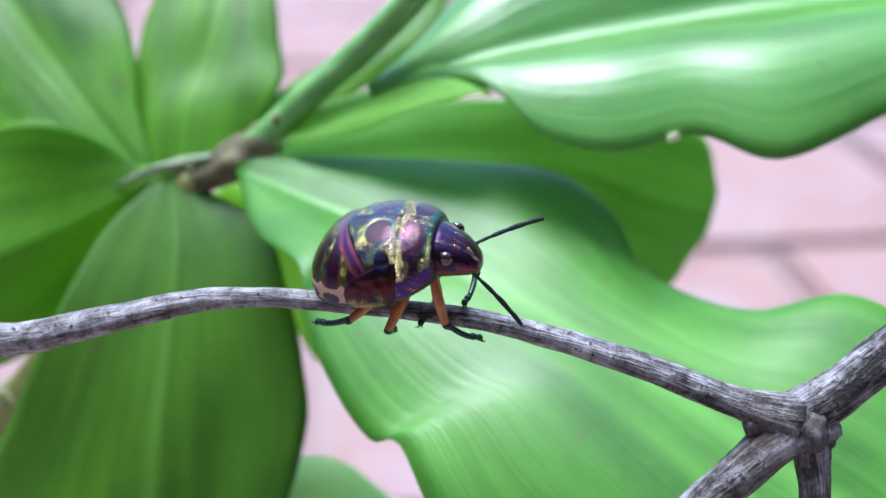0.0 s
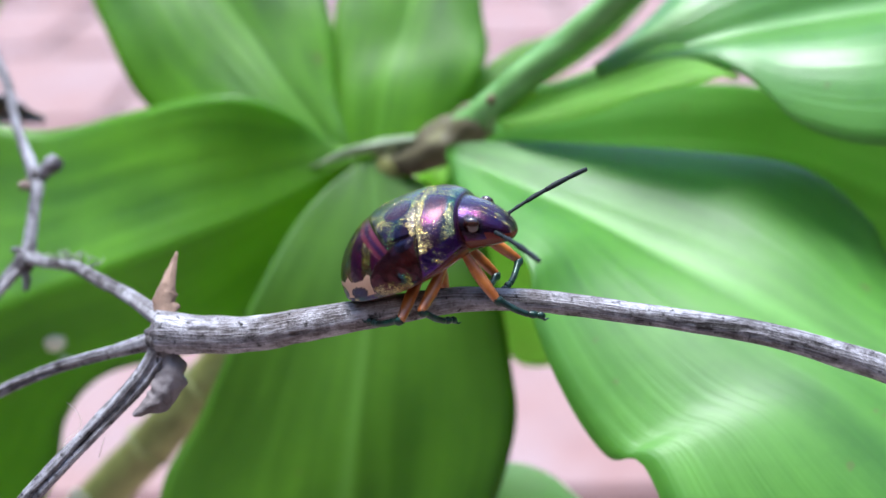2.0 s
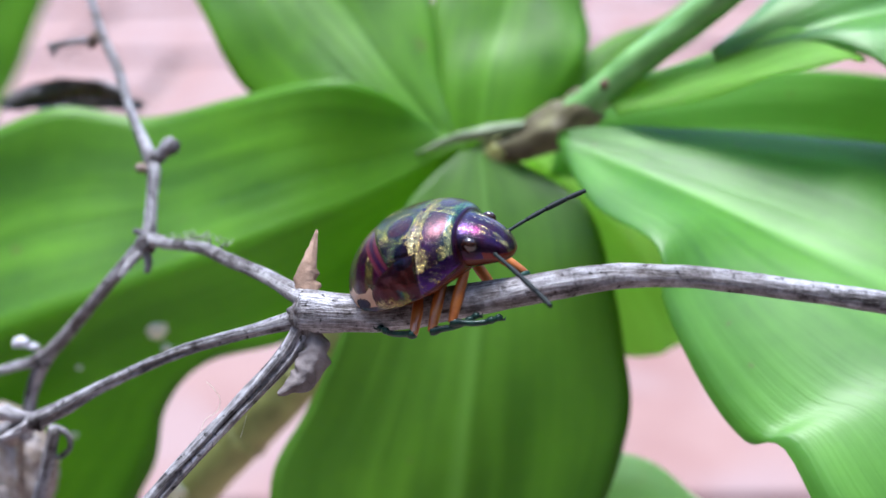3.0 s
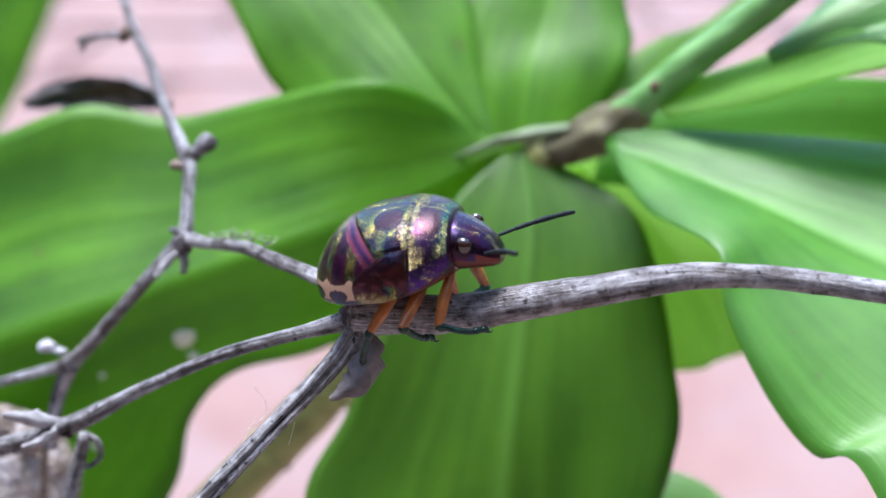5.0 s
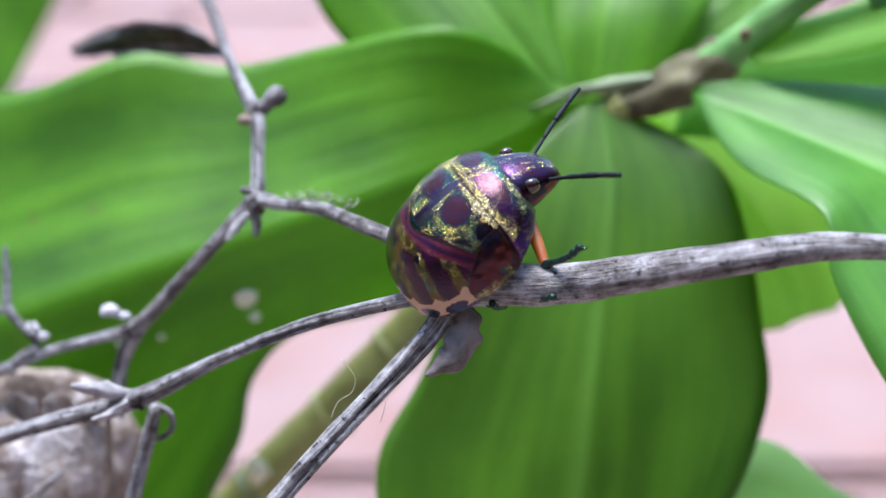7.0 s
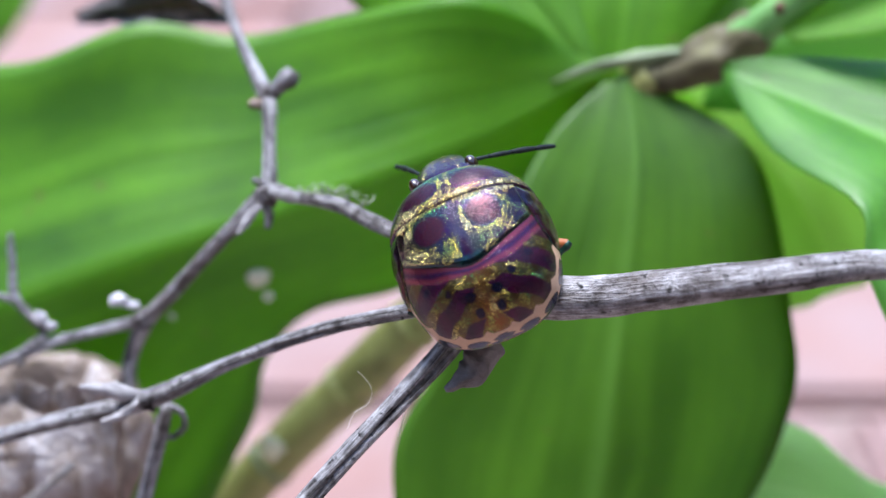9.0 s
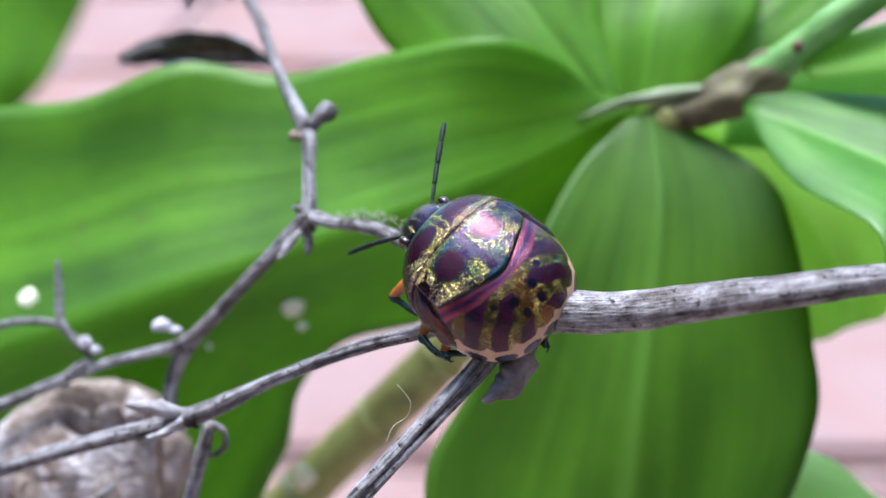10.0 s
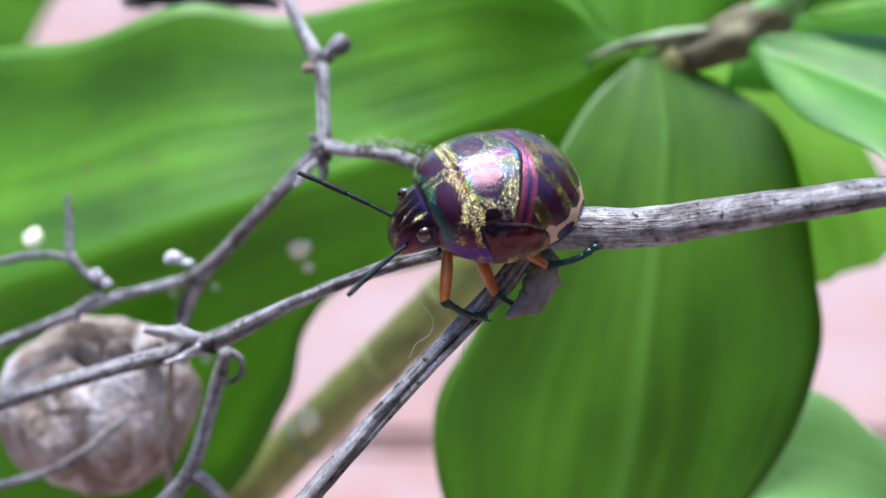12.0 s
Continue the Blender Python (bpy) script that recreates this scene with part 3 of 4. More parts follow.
rod("branch", [(0.3, -0.0, 299.3), (-2.9, 1.1, 297.9), (-7.9, 2.6, 295.8), (-13.2, 3.9, 292.9), (-18.7, 4.7, 289.7), (-24.7, 5.9, 287.3), (-31.9, 6.9, 284.3), (-42.2, 8.3, 279.8)], [0.7, 0.42, 0.38, 0.4, 0.6, 0.5, 0.48, 0.48], 70, 40, 0.08, 5, groove=0.42)
rod("branch", [(0.5, 0.0, 299.4), (-0.9, -0.8, 297.4), (-3.0, -2.1, 295.4), (-5.7, -3.6, 293.0), (-7.7, -4.9, 291.2), (-11.5, -7.0, 287.4), (-17.2, -9.9, 281.5)], [0.75, 0.62, 0.56, 0.54, 0.54, 0.54, 0.54], 60, 40, 0.08, 6, groove=0.42)
rod("branch", [(0.3, 0.3, 300.0), (-2.7, 4.1, 300.0), (-5.7, 7.3, 299.9), (-8.0, 9.9, 299.7), (-10.5, 11.8, 299.2), (-12.2, 12.8, 298.9), (-14.8, 12.8, 296.3), (-18.3, 13.4, 292.3), (-20.6, 13.4, 289.8), (-21.9, 13.4, 287.2), (-22.4, 12.1, 284.0)], [0.6, 0.45, 0.42, 0.42, 0.4, 0.5, 0.45, 0.45, 0.55, 0.5, 0.5], 70, seed=7)
rod("branch", [(-20.6, 13.4, 289.8), (-23.2, 13.5, 289.1), (-27.2, 13.7, 287.8), (-33.4, 13.7, 285.1), (-40.9, 13.4, 281.9)], [0.5, 0.36, 0.38, 0.4, 0.4], 30, seed=8)
rod("branch", [(-12.1, 12.7, 298.7), (-12.4, 16.4, 301.2), (-12.9, 19.1, 302.7), (-15.0, 22.9, 305.2), (-16.8, 27.0, 307.8), (-18.5, 29.9, 309.7), (-20.2, 33.3, 312.9), (-22.5, 37.6, 318.2)], [0.55, 0.4, 0.55, 0.35, 0.4, 0.33, 0.33, 0.3], 50, seed=9)
rod("branch", [(-27.4, 14.1, 288.5), (-29.5, 15.3, 290.2), (-29.9, 16.8, 292.3), (-30.0, 17.5, 293.9)], [0.3, 0.3, 0.25, 0.15], 24, seed=10)
rod("branch", [(-17.8, 5.9, 288.6), (-18.9, 5.3, 284.9), (-20.3, 4.5, 280.9), (-22.6, 4.2, 278.0)], [0.4, 0.45, 0.5, 0.55], 24, seed=11)

for k, (p, r) in enumerate((([(53.0, -10.9, 296.3)][0], (1.95, 1.7, 1.75)), ([(0.4, -0.1, 299.4)][0], (1.3, 1.1, 1.15)), ([(-12.2, 12.8, 298.9)][0], (0.75, 0.7, 0.7)), ([(-20.8, 13.4, 289.8)][0], (0.75, 0.7, 0.7)), ([(-18.5, 4.8, 289.7)][0], (0.75, 0.65, 0.6)), ([(-12.8, 19.1, 302.8)][0], (0.65, 0.6, 0.65)))):
    part("knot", blob(bmesh.new(), p, r, 0.35, k + 3, 4), KNOT, twig)
rod("stub", [(51.4, -10.4, 296.7), (50.3, -10.7, 296.4), (49.4, -10.9, 296.2)], [0.95, 0.8, 0.5], 12, 14, 0.25, 12, KNOT)
rod("stub", [(-12.8, 19.0, 302.6), (-12.0, 19.1, 303.4), (-11.4, 19.1, 303.9), (-11.1, 19.3, 304.3)], [0.4, 0.5, 0.68, 0.4], 14, 14, 0.2, 13)
rod("stub", [(-12.8, 18.5, 302.3), (-13.5, 18.3, 302.5), (-13.8, 18.1, 302.6)], [0.25, 0.36, 0.2], 10, 10, 0.25, 14, HUSK)
rod("stub", [(-12.0, 12.9, 299.3), (-12.7, 12.9, 299.7), (-13.0, 12.7, 299.8)], [0.35, 0.28, 0.12], 10, 10, 0.25, 15)
rod("stub", [(-12.3, 12.6, 298.5), (-12.1, 12.3, 297.7), (-12.2, 12.0, 297.0)], [0.35, 0.28, 0.2], 10, 10, 0.25, 16)
rod("side_twig", [(-29.5, 15.3, 290.1), (-30.9, 15.5, 290.3), (-32.9, 15.8, 290.1), (-34.6, 16.0, 289.6), (-37.2, 16.3, 289.1)], [0.28, 0.25, 0.27, 0.25, 0.2], 20, 10, 0.2, 17)
rod("side_twig", [(-18.7, 28.9, 309.4), (-20.5, 29.2, 309.3), (-22.7, 29.6, 308.9)], [0.3, 0.25, 0.22], 14, 10, 0.2, 18)
rod("side_twig", [(-22.0, 29.4, 309.0), (-22.3, 29.3, 308.6), (-22.3, 29.1, 308.2)], [0.28, 0.24, 0.12], 8, 10, 0.2, 19)
rod("side_twig", [(-18.7, 29.2, 310.0), (-18.9, 28.9, 309.4), (-19.2, 28.7, 308.9)], [0.3, 0.42, 0.2], 8, 10, 0.25, 20, HUSK)
rod("side_twig", [(-35.5, 6.3, 277.7), (-33.3, 6.5, 278.1), (-30.2, 7.3, 278.7), (-28.1, 8.3, 279.5), (-25.6, 10.1, 281.0)], [0.3, 0.3, 0.32, 0.3, 0.2], 24, 10, 0.15, 21)
rod("side_twig", [(-17.8, 5.9, 288.5), (-17.0, 5.7, 288.2), (-16.9, 5.6, 287.2), (-17.7, 5.5, 286.5), (-18.0, 5.7, 286.6)], [0.3, 0.2, 0.18, 0.16, 0.12], 24, 10, 0.15, 22)
rod("side_twig", [(-20.1, 4.3, 280.6), (-18.8, 3.9, 279.6), (-17.4, 3.1, 278.0)], [0.5, 0.4, 0.35], 14, 12, 0.15, 23)
rod("side_twig", [(-22.9, 13.3, 285.6), (-23.1, 11.7, 280.8), (-23.3, 9.5, 275.0)], [0.28, 0.25, 0.25], 20, 10, 0.2, 24, HUSK)
rod("side_twig", [(-27.4, 13.9, 288.2), (-28.8, 13.6, 287.4), (-29.2, 13.1, 286.5)], [0.4, 0.34, 0.2], 12, 10, 0.3, 25)

part("bract", sliver([(0.3, 0.4, 299.7), (0.1, 1.1, 301.0), (0.3, 2.0, 302.1), (0.6, 3.4, 303.3)], [0.62, 0.75, 0.42, 0.08], 0.7, 0.12, seed=1), FLAKE_BROWN, twig, "pointed dry brown bract")
part("bark_flake", sliver([(0.5, -0.8, 298.8), (0.7, -1.8, 297.6), (0.0, -2.5, 296.3), (-1.4, -3.0, 295.7)], [0.5, 0.95, 0.8, 0.1], 0.9, 0.1, 34, 12, seed=2), FLAKE, twig, "torn curled bark flake")
part("bark_flake", sliver([(-18.8, 4.5, 290.0), (-20.3, 4.4, 290.4), (-22.2, 4.3, 290.8)], [0.35, 0.55, 0.2], 0.5, 0.1, seed=3), FLAKE_PALE, twig, "pale peeling bark strip")
part("bark_flake", sliver([(-18.9, 4.2, 289.9), (-19.9, 3.7, 289.3), (-21.0, 3.6, 289.0)], [0.2, 0.28, 0.1], 0.5, 0.08, seed=4), FLAKE_PALE, twig, "pale peeling bark strip")
part("bark_flake", sliver([(-12.5, 11.9, 298.6), (-13.2, 11.4, 297.9), (-13.8, 10.8, 297.2)], [0.2, 0.32, 0.1], 0.5, 0.08, seed=5), FLAKE_PALE, twig, "pale peeling bark strip")
for k, (p, r) in enumerate((([(-22.5, 14.3, 290.7)][0], (0.75, 0.5, 0.45)), ([(-21.6, 14.2, 290.4)][0], (0.5, 0.4, 0.3)), ([(-27.7, 14.1, 289.5)][0], (0.5, 0.4, 0.55)), ([(-27.0, 13.9, 289.0)][0], (0.4, 0.3, 0.4)))):
    part("fluff", blob(bmesh.new(), p, [q * 0.8 for q in r], 0.5, k + 20, 4, 1.8), FLUFF, twig, "tuft of white fluff")
rnd = random.Random(5)
for p in [(-9.4, 11.0, 299.8), (-8.9, 10.6, 300.0), (-8.2, 10.3, 300.2), (-7.7, 9.9, 300.3), (-6.9, 9.1, 300.5), (-6.3, 8.4, 300.4)]:
    bm = bmesh.new()
    for k in range(6):
        a = Vector(p) + Vector((rnd.uniform(-0.4, 0.4), rnd.uniform(-0.3, 0.3), -0.1))
        b = a + Vector((rnd.uniform(-0.5, 0.5), rnd.uniform(-0.4, 0.4), rnd.uniform(0.15, 0.5)))
        c = b + Vector((rnd.uniform(-0.4, 0.4), rnd.uniform(-0.3, 0.3), rnd.uniform(-0.2, 0.3)))
        tube(bm, [a, b, c], [0.045, 0.035, 0.02], 5, 5)
    part("lichen_tuft", bm, LICHEN, twig, "wispy grey-green lichen")
# ---- the pod ----
POD_AT = Vector([(-29.3, 16.3, 278.2)][0])
MOUTH = (Vector([(-27.3, 14.4, 285.6)][0]) - POD_AT).normalized()
pod = tagged(new("seed_pod"), "dry papery grey-brown pod behind the twig", "seed pod")
bm = bmesh.new()
bmesh.ops.create_icosphere(bm, subdivisions=6, radius=1)
for v in bm.verts:
    d = v.co.normalized()
    k = 1 + 0.07 * noise.noise(d * 1.7) + 0.05 * noise.noise(Vector((d.x * 5, d.y * 5, d.z * 2.2))) + 0.02 * noise.noise(d * 14)
    k += 0.03 * math.sin(9 * math.atan2(d.y, d.x) + 3 * d.z) * (1 - d.z * d.z)
    near = max(0.0, (d.dot(MOUTH) - 0.9) / 0.1)
    k -= 0.78 * min(1.0, near * 1.5) ** 1.3
    v.co = (POD_AT + Vector((d.x * 7.0, d.y * 6.3, d.z * 6.4)) * k) * MM
part("husk", bm, POD, pod)
for k, (x, w) in enumerate(((-0.5, 1.5), (0.35, 1.2), (0.9, 1.0))):
    base = POD_AT + MOUTH * 5.9 + Vector((x * 3.6, -1.2, 0))
    part("flap", sliver([base - MOUTH * 1.6, base, base + MOUTH * 1.0 + Vector((0.5 * x, 0.4, 0))], [w, w * 0.9, w * 0.3], 0.6, 0.12, seed=30 + k), POD, pod, "torn papery flap")

# ---- a curled dead leaf, flecks and threads ----
dead = tagged(new("dead_leaf"), "curled dry dark brown leaf caught behind a green one", "dead leaf")
part("hollow", sliver([(-30.5, 38.9, 301.6), (-27.6, 38.7, 302.5), (-24.1, 38.2, 302.9), (-20.9, 38.1, 302.6), (-17.6, 36.8, 302.0)], [0.4, 1.0, 1.35, 1.2, 0.4], -1.5, 0.2, 30, 10, 7), FLAKE_PALE, dead, "dark hollow inside of the curled leaf")
part("shadowed_fold", sliver([(-26.3, 37.5, 302.6), (-23.9, 37.4, 302.9), (-21.6, 37.2, 303.0), (-19.3, 37.0, 302.6)], [0.2, 0.6, 0.7, 0.2], -1.2, 0.15, 24, 8, 9), HUSK, dead, "black torn fold")
part("rim", tube(bmesh.new(), [(-29.8, 37.5, 302.2), (-27.6, 37.3, 303.2), (-24.8, 37.3, 303.7), (-21.5, 37.3, 303.9), (-19.2, 36.7, 303.3)], [0.2, 0.45, 0.4, 0.38, 0.2], 30, 10, 0.35, 8), TWIG, dead, "pale ragged rolled edge")


def fleck(blade, at, r, seed):
    """A crusty white spot on a leaf."""
    ob = BLADES[blade]
    hit, p, nrm, _ = ob.closest_point_on_mesh(Vector(at) * MM)
    if nrm.y > 0:
        p, nrm = p - nrm * 0.4 * MM, -nrm
    bm = blob(bmesh.new(), (0, 0, 0), (r * 0.95, r * 0.85, r * 0.34), 0.5, seed, 4, 1.5)
    bm.transform(Matrix.Translation(p) @ nrm.to_track_quat("Z", "Y").to_matrix().to_4x4())
    part("fleck", bm, CHALK, plant, "crusty white spot on a leaf")


bpy.context.view_layer.update()
for k, (p, r) in enumerate((((-15.7, 25.6, 286.1), 0.85), ((-15.1, 25.8, 284.4), 0.42), ((-35.4, 24.6, 287.4), 0.75), ((-22.1, 24.6, 283.3), 0.25), ((-25.2, 24.0, 283.1), 0.25), ((-23.1, 23.8, 277.4), 0.28))):
    fleck("left_broad", p, r, k)
fleck("upper_right", [(51.5, 14.5, 305.9)][0], 0.5, 9)
part("fleck", blob(bmesh.new(), [(-15.8, 25.8, 270.4)][0], (0.8, 0.35, 1.0), 0.6, 11, 4, 1.6), CHALK, plant, "crusty white spot on the cane")
for pts in ([(-5.9, -0.8, 295.4), (-5.5, -0.8, 294.9), (-5.2, -0.9, 294.3), (-5.4, -1.1, 293.6), (-6.1, -1.2, 293.1), (-6.5, -1.5, 292.3)], [(-3.5, -2.0, 293.8), (-3.6, -2.4, 293.4), (-3.8, -2.8, 292.8)]):
    tagged(part("silk_thread", tube(bmesh.new(), pts, [0.014] * len(pts), 40, 5), SILK), "loose pale curling silk thread on the twig", "thread")

# ---- the bug ----
def profile(pairs):
    line = curve([(a, b, 0) for a, b in pairs], 240)
    xs, vs = [p.x for p in line], [p.y for p in line]
    return lambda x: float(np.interp(x, xs, vs))


BUG = 1.06 * MM


class Form:
    """A long body: half width, top, flank and belly heights along x; millimetres."""

    def __init__(self, stations):
        self.wide, self.top, self.flank, self.belly = (profile([(s[0], s[k]) for s in stations]) for k in (1, 2, 3, 4))

    def at(self, x, th, lift=0.0):
        w, t, z, b = self.wide(x), self.top(x), self.flank(x), self.belly(x)
        s, c = math.sin(th), math.cos(th)
        y = w * math.copysign(abs(s) ** 0.88, s)
        h = z + (t - z) * abs(c) ** 0.92 if c >= 0 else z - (z - b) * abs(c) ** 0.7
        return Vector((x, y + lift * s, h + lift * c))


TORSO = Form([(-5.35, 0.0, -0.75, -1.0, -1.2), (-5.2, 1.5, 0.0, -1.1, -1.35), (-4.6, 2.6, 0.92, -1.15, -1.5), (-3.6, 3.3, 1.75, -1.1, -1.55),
    (-2.4, 3.65, 2.1, -1.0, -1.55), (-1.1, 3.72, 2.28, -0.85, -1.5), (-0.1, 3.65, 2.34, -0.65, -1.4), (0.8, 3.4, 2.28, -0.45, -1.25),
    (1.5, 3.0, 2.1, -0.2, -1.1), (2.0, 2.5, 1.88, 0.0, -1.0), (2.4, 1.9, 1.62, 0.1, -0.95)])
HEAD = Form([(1.9, 1.72, 1.72, 0.4, -0.95), (2.5, 1.7, 1.56, 0.28, -1.0), (3.0, 1.54, 1.28, 0.1, -1.02), (3.5, 1.34, 0.94, -0.1, -1.05),
    (3.9, 1.14, 0.55, -0.32, -1.06), (4.2, 0.92, 0.14, -0.5, -1.05), (4.38, 0.66, -0.2, -0.6, -1.0), (4.46, 0.36, -0.42, -0.66, -0.92), (4.5, 0.0, -0.62, -0.7, -0.82)])

PURPLE, WINE, INK, PEACH = (0.062, 0.004, 0.03), (0.045, 0.003, 0.008), (0.003, 0.005, 0.018), (0.47, 0.3, 0.2)
TEAL, RUST, PINK = (0.008, 0.085, 0.075), (0.13, 0.03, 0.008), (0.24, 0.04, 0.07)
MAROON, VIOLET, OLIVE, BAR = (0.034, 0.002, 0.011), (0.036, 0.009, 0.06), (0.075, 0.056, 0.012), (0.014, 0.003, 0.013)


def blend(a, b, f):
    f = max(0.0, min(1.0, f))
    return tuple(p + (q - p) * f for p, q in zip(a, b))


def paint(name, verts, faces, mats, fields, parent, smooth=True):
    """A mesh whose vertices carry colour, gold and matte fields."""
    me = bpy.data.meshes.new(name)
    me.from_pydata([v * BUG for v in verts], [], faces)
    me.materials.append(mats)
    me.polygons.foreach_set("use_smooth", [True] * len(me.polygons))
    for key, kind in (("Col", "FLOAT_COLOR"), ("gold", "FLOAT"), ("matte", "FLOAT")):
        me.attributes.new(key, kind, "POINT")
    me.attributes["Col"].data.foreach_set("color", [c for f in fields for c in (*f[0], 1.0)])
    me.attributes["gold"].data.foreach_set("value", [f[1] for f in fields])
    me.attributes["matte"].data.foreach_set("value", [f[2] for f in fields])
    ob = new(name, me)
    ob.parent = parent
    return ob


def loft(name, form, x0, x1, tint, nx=110, nt=120, parent=None):
    """The whole closed form from x0 to x1."""
    verts, faces, fields = [], [], []
    for i in range(nx + 1):
        e = i / nx
        x = x0 + (x1 - x0) * (0.5 - 0.5 * math.cos(math.pi * e))
        for k in range(nt):
            th = -math.pi + 2 * math.pi * k / nt
            v = form.at(x, th)
            verts.append(v)
            fields.append(tint(x, th, v))
    for i in range(nx):
        for k in range(nt):
            k2 = (k + 1) % nt
            faces.append((i * nt + k, (i + 1) * nt + k, (i + 1) * nt + k2, i * nt + k2))
    faces.append(tuple(range(nt - 1, -1, -1))[::-1])
    faces.append(tuple(nx * nt + k for k in range(nt))[::-1])
    return paint(name, verts, faces, SHELL, fields, parent)


def mottle(x, y, size, seed):
    """Soft patches, about -0.6 to 0.6."""
    return noise.noise(Vector((x / size, y / size, seed)))


def plate(name, form, back, front, th0, th1, lift, tint, parent, nx=60, nt=90, lumps=0.0):
    """A raised plate on the form: back(th) and front(th) give its ends; its rim dips into the body."""
    verts, faces, fields = [], [], []
    for k in range(nt + 1):
        f = k / nt
        th = th0 + (th1 - th0) * f
        b, a = back(th), front(th)
        for i in range(nx + 1):
            e = i / nx
            x = b + (a - b) * e
            rim = min(min(e, 1 - e) * abs(a - b), min(f, 1 - f) * abs(th1 - th0) * 3.0)
            up = lift * min(1.0, rim / (0.22 + 2.0 * lumps * lift)) ** 0.5 - 0.07 * (rim < 1e-6)
            v = form.at(x, th, up * (1 + lumps * mottle(x, form.wide(x) * th, 0.6, 21.0)))
            verts.append(v)
            fields.append(tint(x, th, v, rim))
    for k in range(nt):
        for i in range(nx):
            a = k * (nx + 1) + i
            faces.append((a, a + 1, a + nx + 2, a + nx + 1))
    return paint(name, verts, faces, SHELL, fields, parent)


def ring(x, y, cx, cy, rx, ry):
    return math.sqrt(((x - cx) / rx) ** 2 + ((y - cy) / ry) ** 2)


def scutellum_back(th):
    return -2.85 + 2.0 * (math.sqrt(th * th + 0.012) - 0.1)


def nearness(phi):
    """0 at the middle of a body segment's mark, 1 between two."""
    cell = phi / 0.34 + 0.5
    return abs(cell - math.floor(cell) - 0.5) * 2


def segment(x, y):
    """Where on the margin the cross bar through x, y ends."""
    lo, hi = 0.0, 2.8
    for _ in range(11):
        mid = (lo + hi) / 2
        if -0.9 - 4.45 * math.cos(mid) + 0.32 * (3.65 * math.sin(mid) - y) < x:
            lo = mid
        else:
            hi = mid
    return lo


def tint_abdomen(x, th, v):
    y, turn = abs(v.y), abs(th)
    h = v.z - TORSO.flank(x)
    if turn > 1.75:
        return blend(WINE, RUST, (turn - 1.75) * 4), -1.5, 0.4 + 0.5 * min(1.0, (turn - 1.75) * 4)
    if x > -0.6:
        return blend((0.02, 0.002, 0.006), WINE, 0.4), -0.4 + 0.5 * math.sin(x * 4.0) * (turn > 1.2), 0.1
    phi = math.atan2(y / 3.65, -(x + 0.9) / 4.45)
    near = nearness(phi)
    if h < 0.1:
        return blend(TEAL, (0.02, 0.01, 0.09), near), 0.05 + mottle(x, v.y, 0.3, 3.0), 0.05
    if h < 0.66:
        spot = ring(h, near, 0.34, 0.0, 0.31, 0.78)
        if spot < 1:
            return blend((0.006, 0.03, 0.1), INK, spot), 0.2 * (h < 0.3) - 0.45 * spot - 0.2, 0.35
        return PEACH, -1.6, 1.0
    if h < 0.92 + 0.3 * max(0.0, near - 0.55) * 2:
        return PEACH, -1.6, 1.0
    gap = scutellum_back(th) - x
    wide = 0.3 + 0.55 * min(1.0, turn / 0.5)
    if 0 < gap < wide:
        stripe = 0.5 + 0.5 * math.sin(gap / wide * 9 + 0.6 + 0.5 * math.sin(y * 2))
        return blend(VIOLET, PINK, stripe), -0.9 + 0.85 * (gap > wide * 0.82), 0.25
    if ring(x, y, -4.0, 0.62, 0.2, 0.24) < 1 or ring(x, y, -2.9, 2.45, 0.17, 0.18) < 1 or ring(x, y, -4.6, 0.5, 0.18, 0.2) < 1 or ring(x, y, -3.5, 1.5, 0.15, 0.17) < 1:
        return INK, -1.2, 0.3
    inner = min(1.0, max(0.0, (y - 0.3) / 0.8))
    near = nearness(segment(x, y))
    bar = 0.6 * inner + 0.25 * mottle(x, v.y, 0.7, 5.0)
    if near < bar:
        return blend(BAR, PURPLE, 0.3 + 0.6 * mottle(x, v.y, 0.5, 2.0)), -0.85 + 0.5 * (near > bar - 0.16), 0.55
    return blend(OLIVE, (0.2, 0.07, 0.01), 0.9 - y), 0.12 + 0.6 * mottle(x, v.y, 0.45, 7.0), 0.12


def spotted(d, seed, x, y, field=0.42):
    """Gold field round dark spots: none inside, a thin stippled fringe, patchy gold beyond."""
    return max(-1.0, min((d - 1.0) * 2.6 - 0.12, field + 0.75 * mottle(x, y, 0.9, seed)))


def tint_scutellum(x, th, v, rim):
    y = abs(v.y)
    d = min(ring(x, y, -0.62, 1.3, 0.72, 0.78), ring(x, y, 0.15, 2.75, 0.3, 0.4))
    back = x - scutellum_back(th)
    if back < 0.1:
        return blend((0.006, 0.05, 0.05), INK, 0.3), -0.5 + back, 0.0
    if x < -1.55 and y < 0.05 + 0.16 * (-1.35 - x) or back < 0.4 and y < 0.7:
        return blend((0.015, 0.002, 0.03), TEAL, 0.7 * (back < 0.4) * (1 + mottle(x, v.y, 0.3, 4.0))), -0.32, 0.0
    if ring(x, y, -0.15, 2.95, 0.42, 0.4) < 1:
        return INK, -0.7, 0.0
    front = 0.75 - max(0.0, 0.35 - x) * 2.2 - 0.9 * (y < 0.12)
    sheen = blend(blend(VIOLET, (0.01, 0.045, 0.04), 0.5 + 1.2 * mottle(x, v.y, 0.8, 15.0)), (0.06, 0.05, 0.085), 1.2 - 2.5 * y)
    return blend(MAROON, sheen, (d - 0.86) * 4.0), max(-1.0, front, spotted(d, 1.0, x, v.y, 0.22 - 0.5 * (y < 0.3))), 0.45 * max(0.0, min(1.0, (1.1 - d) * 5))


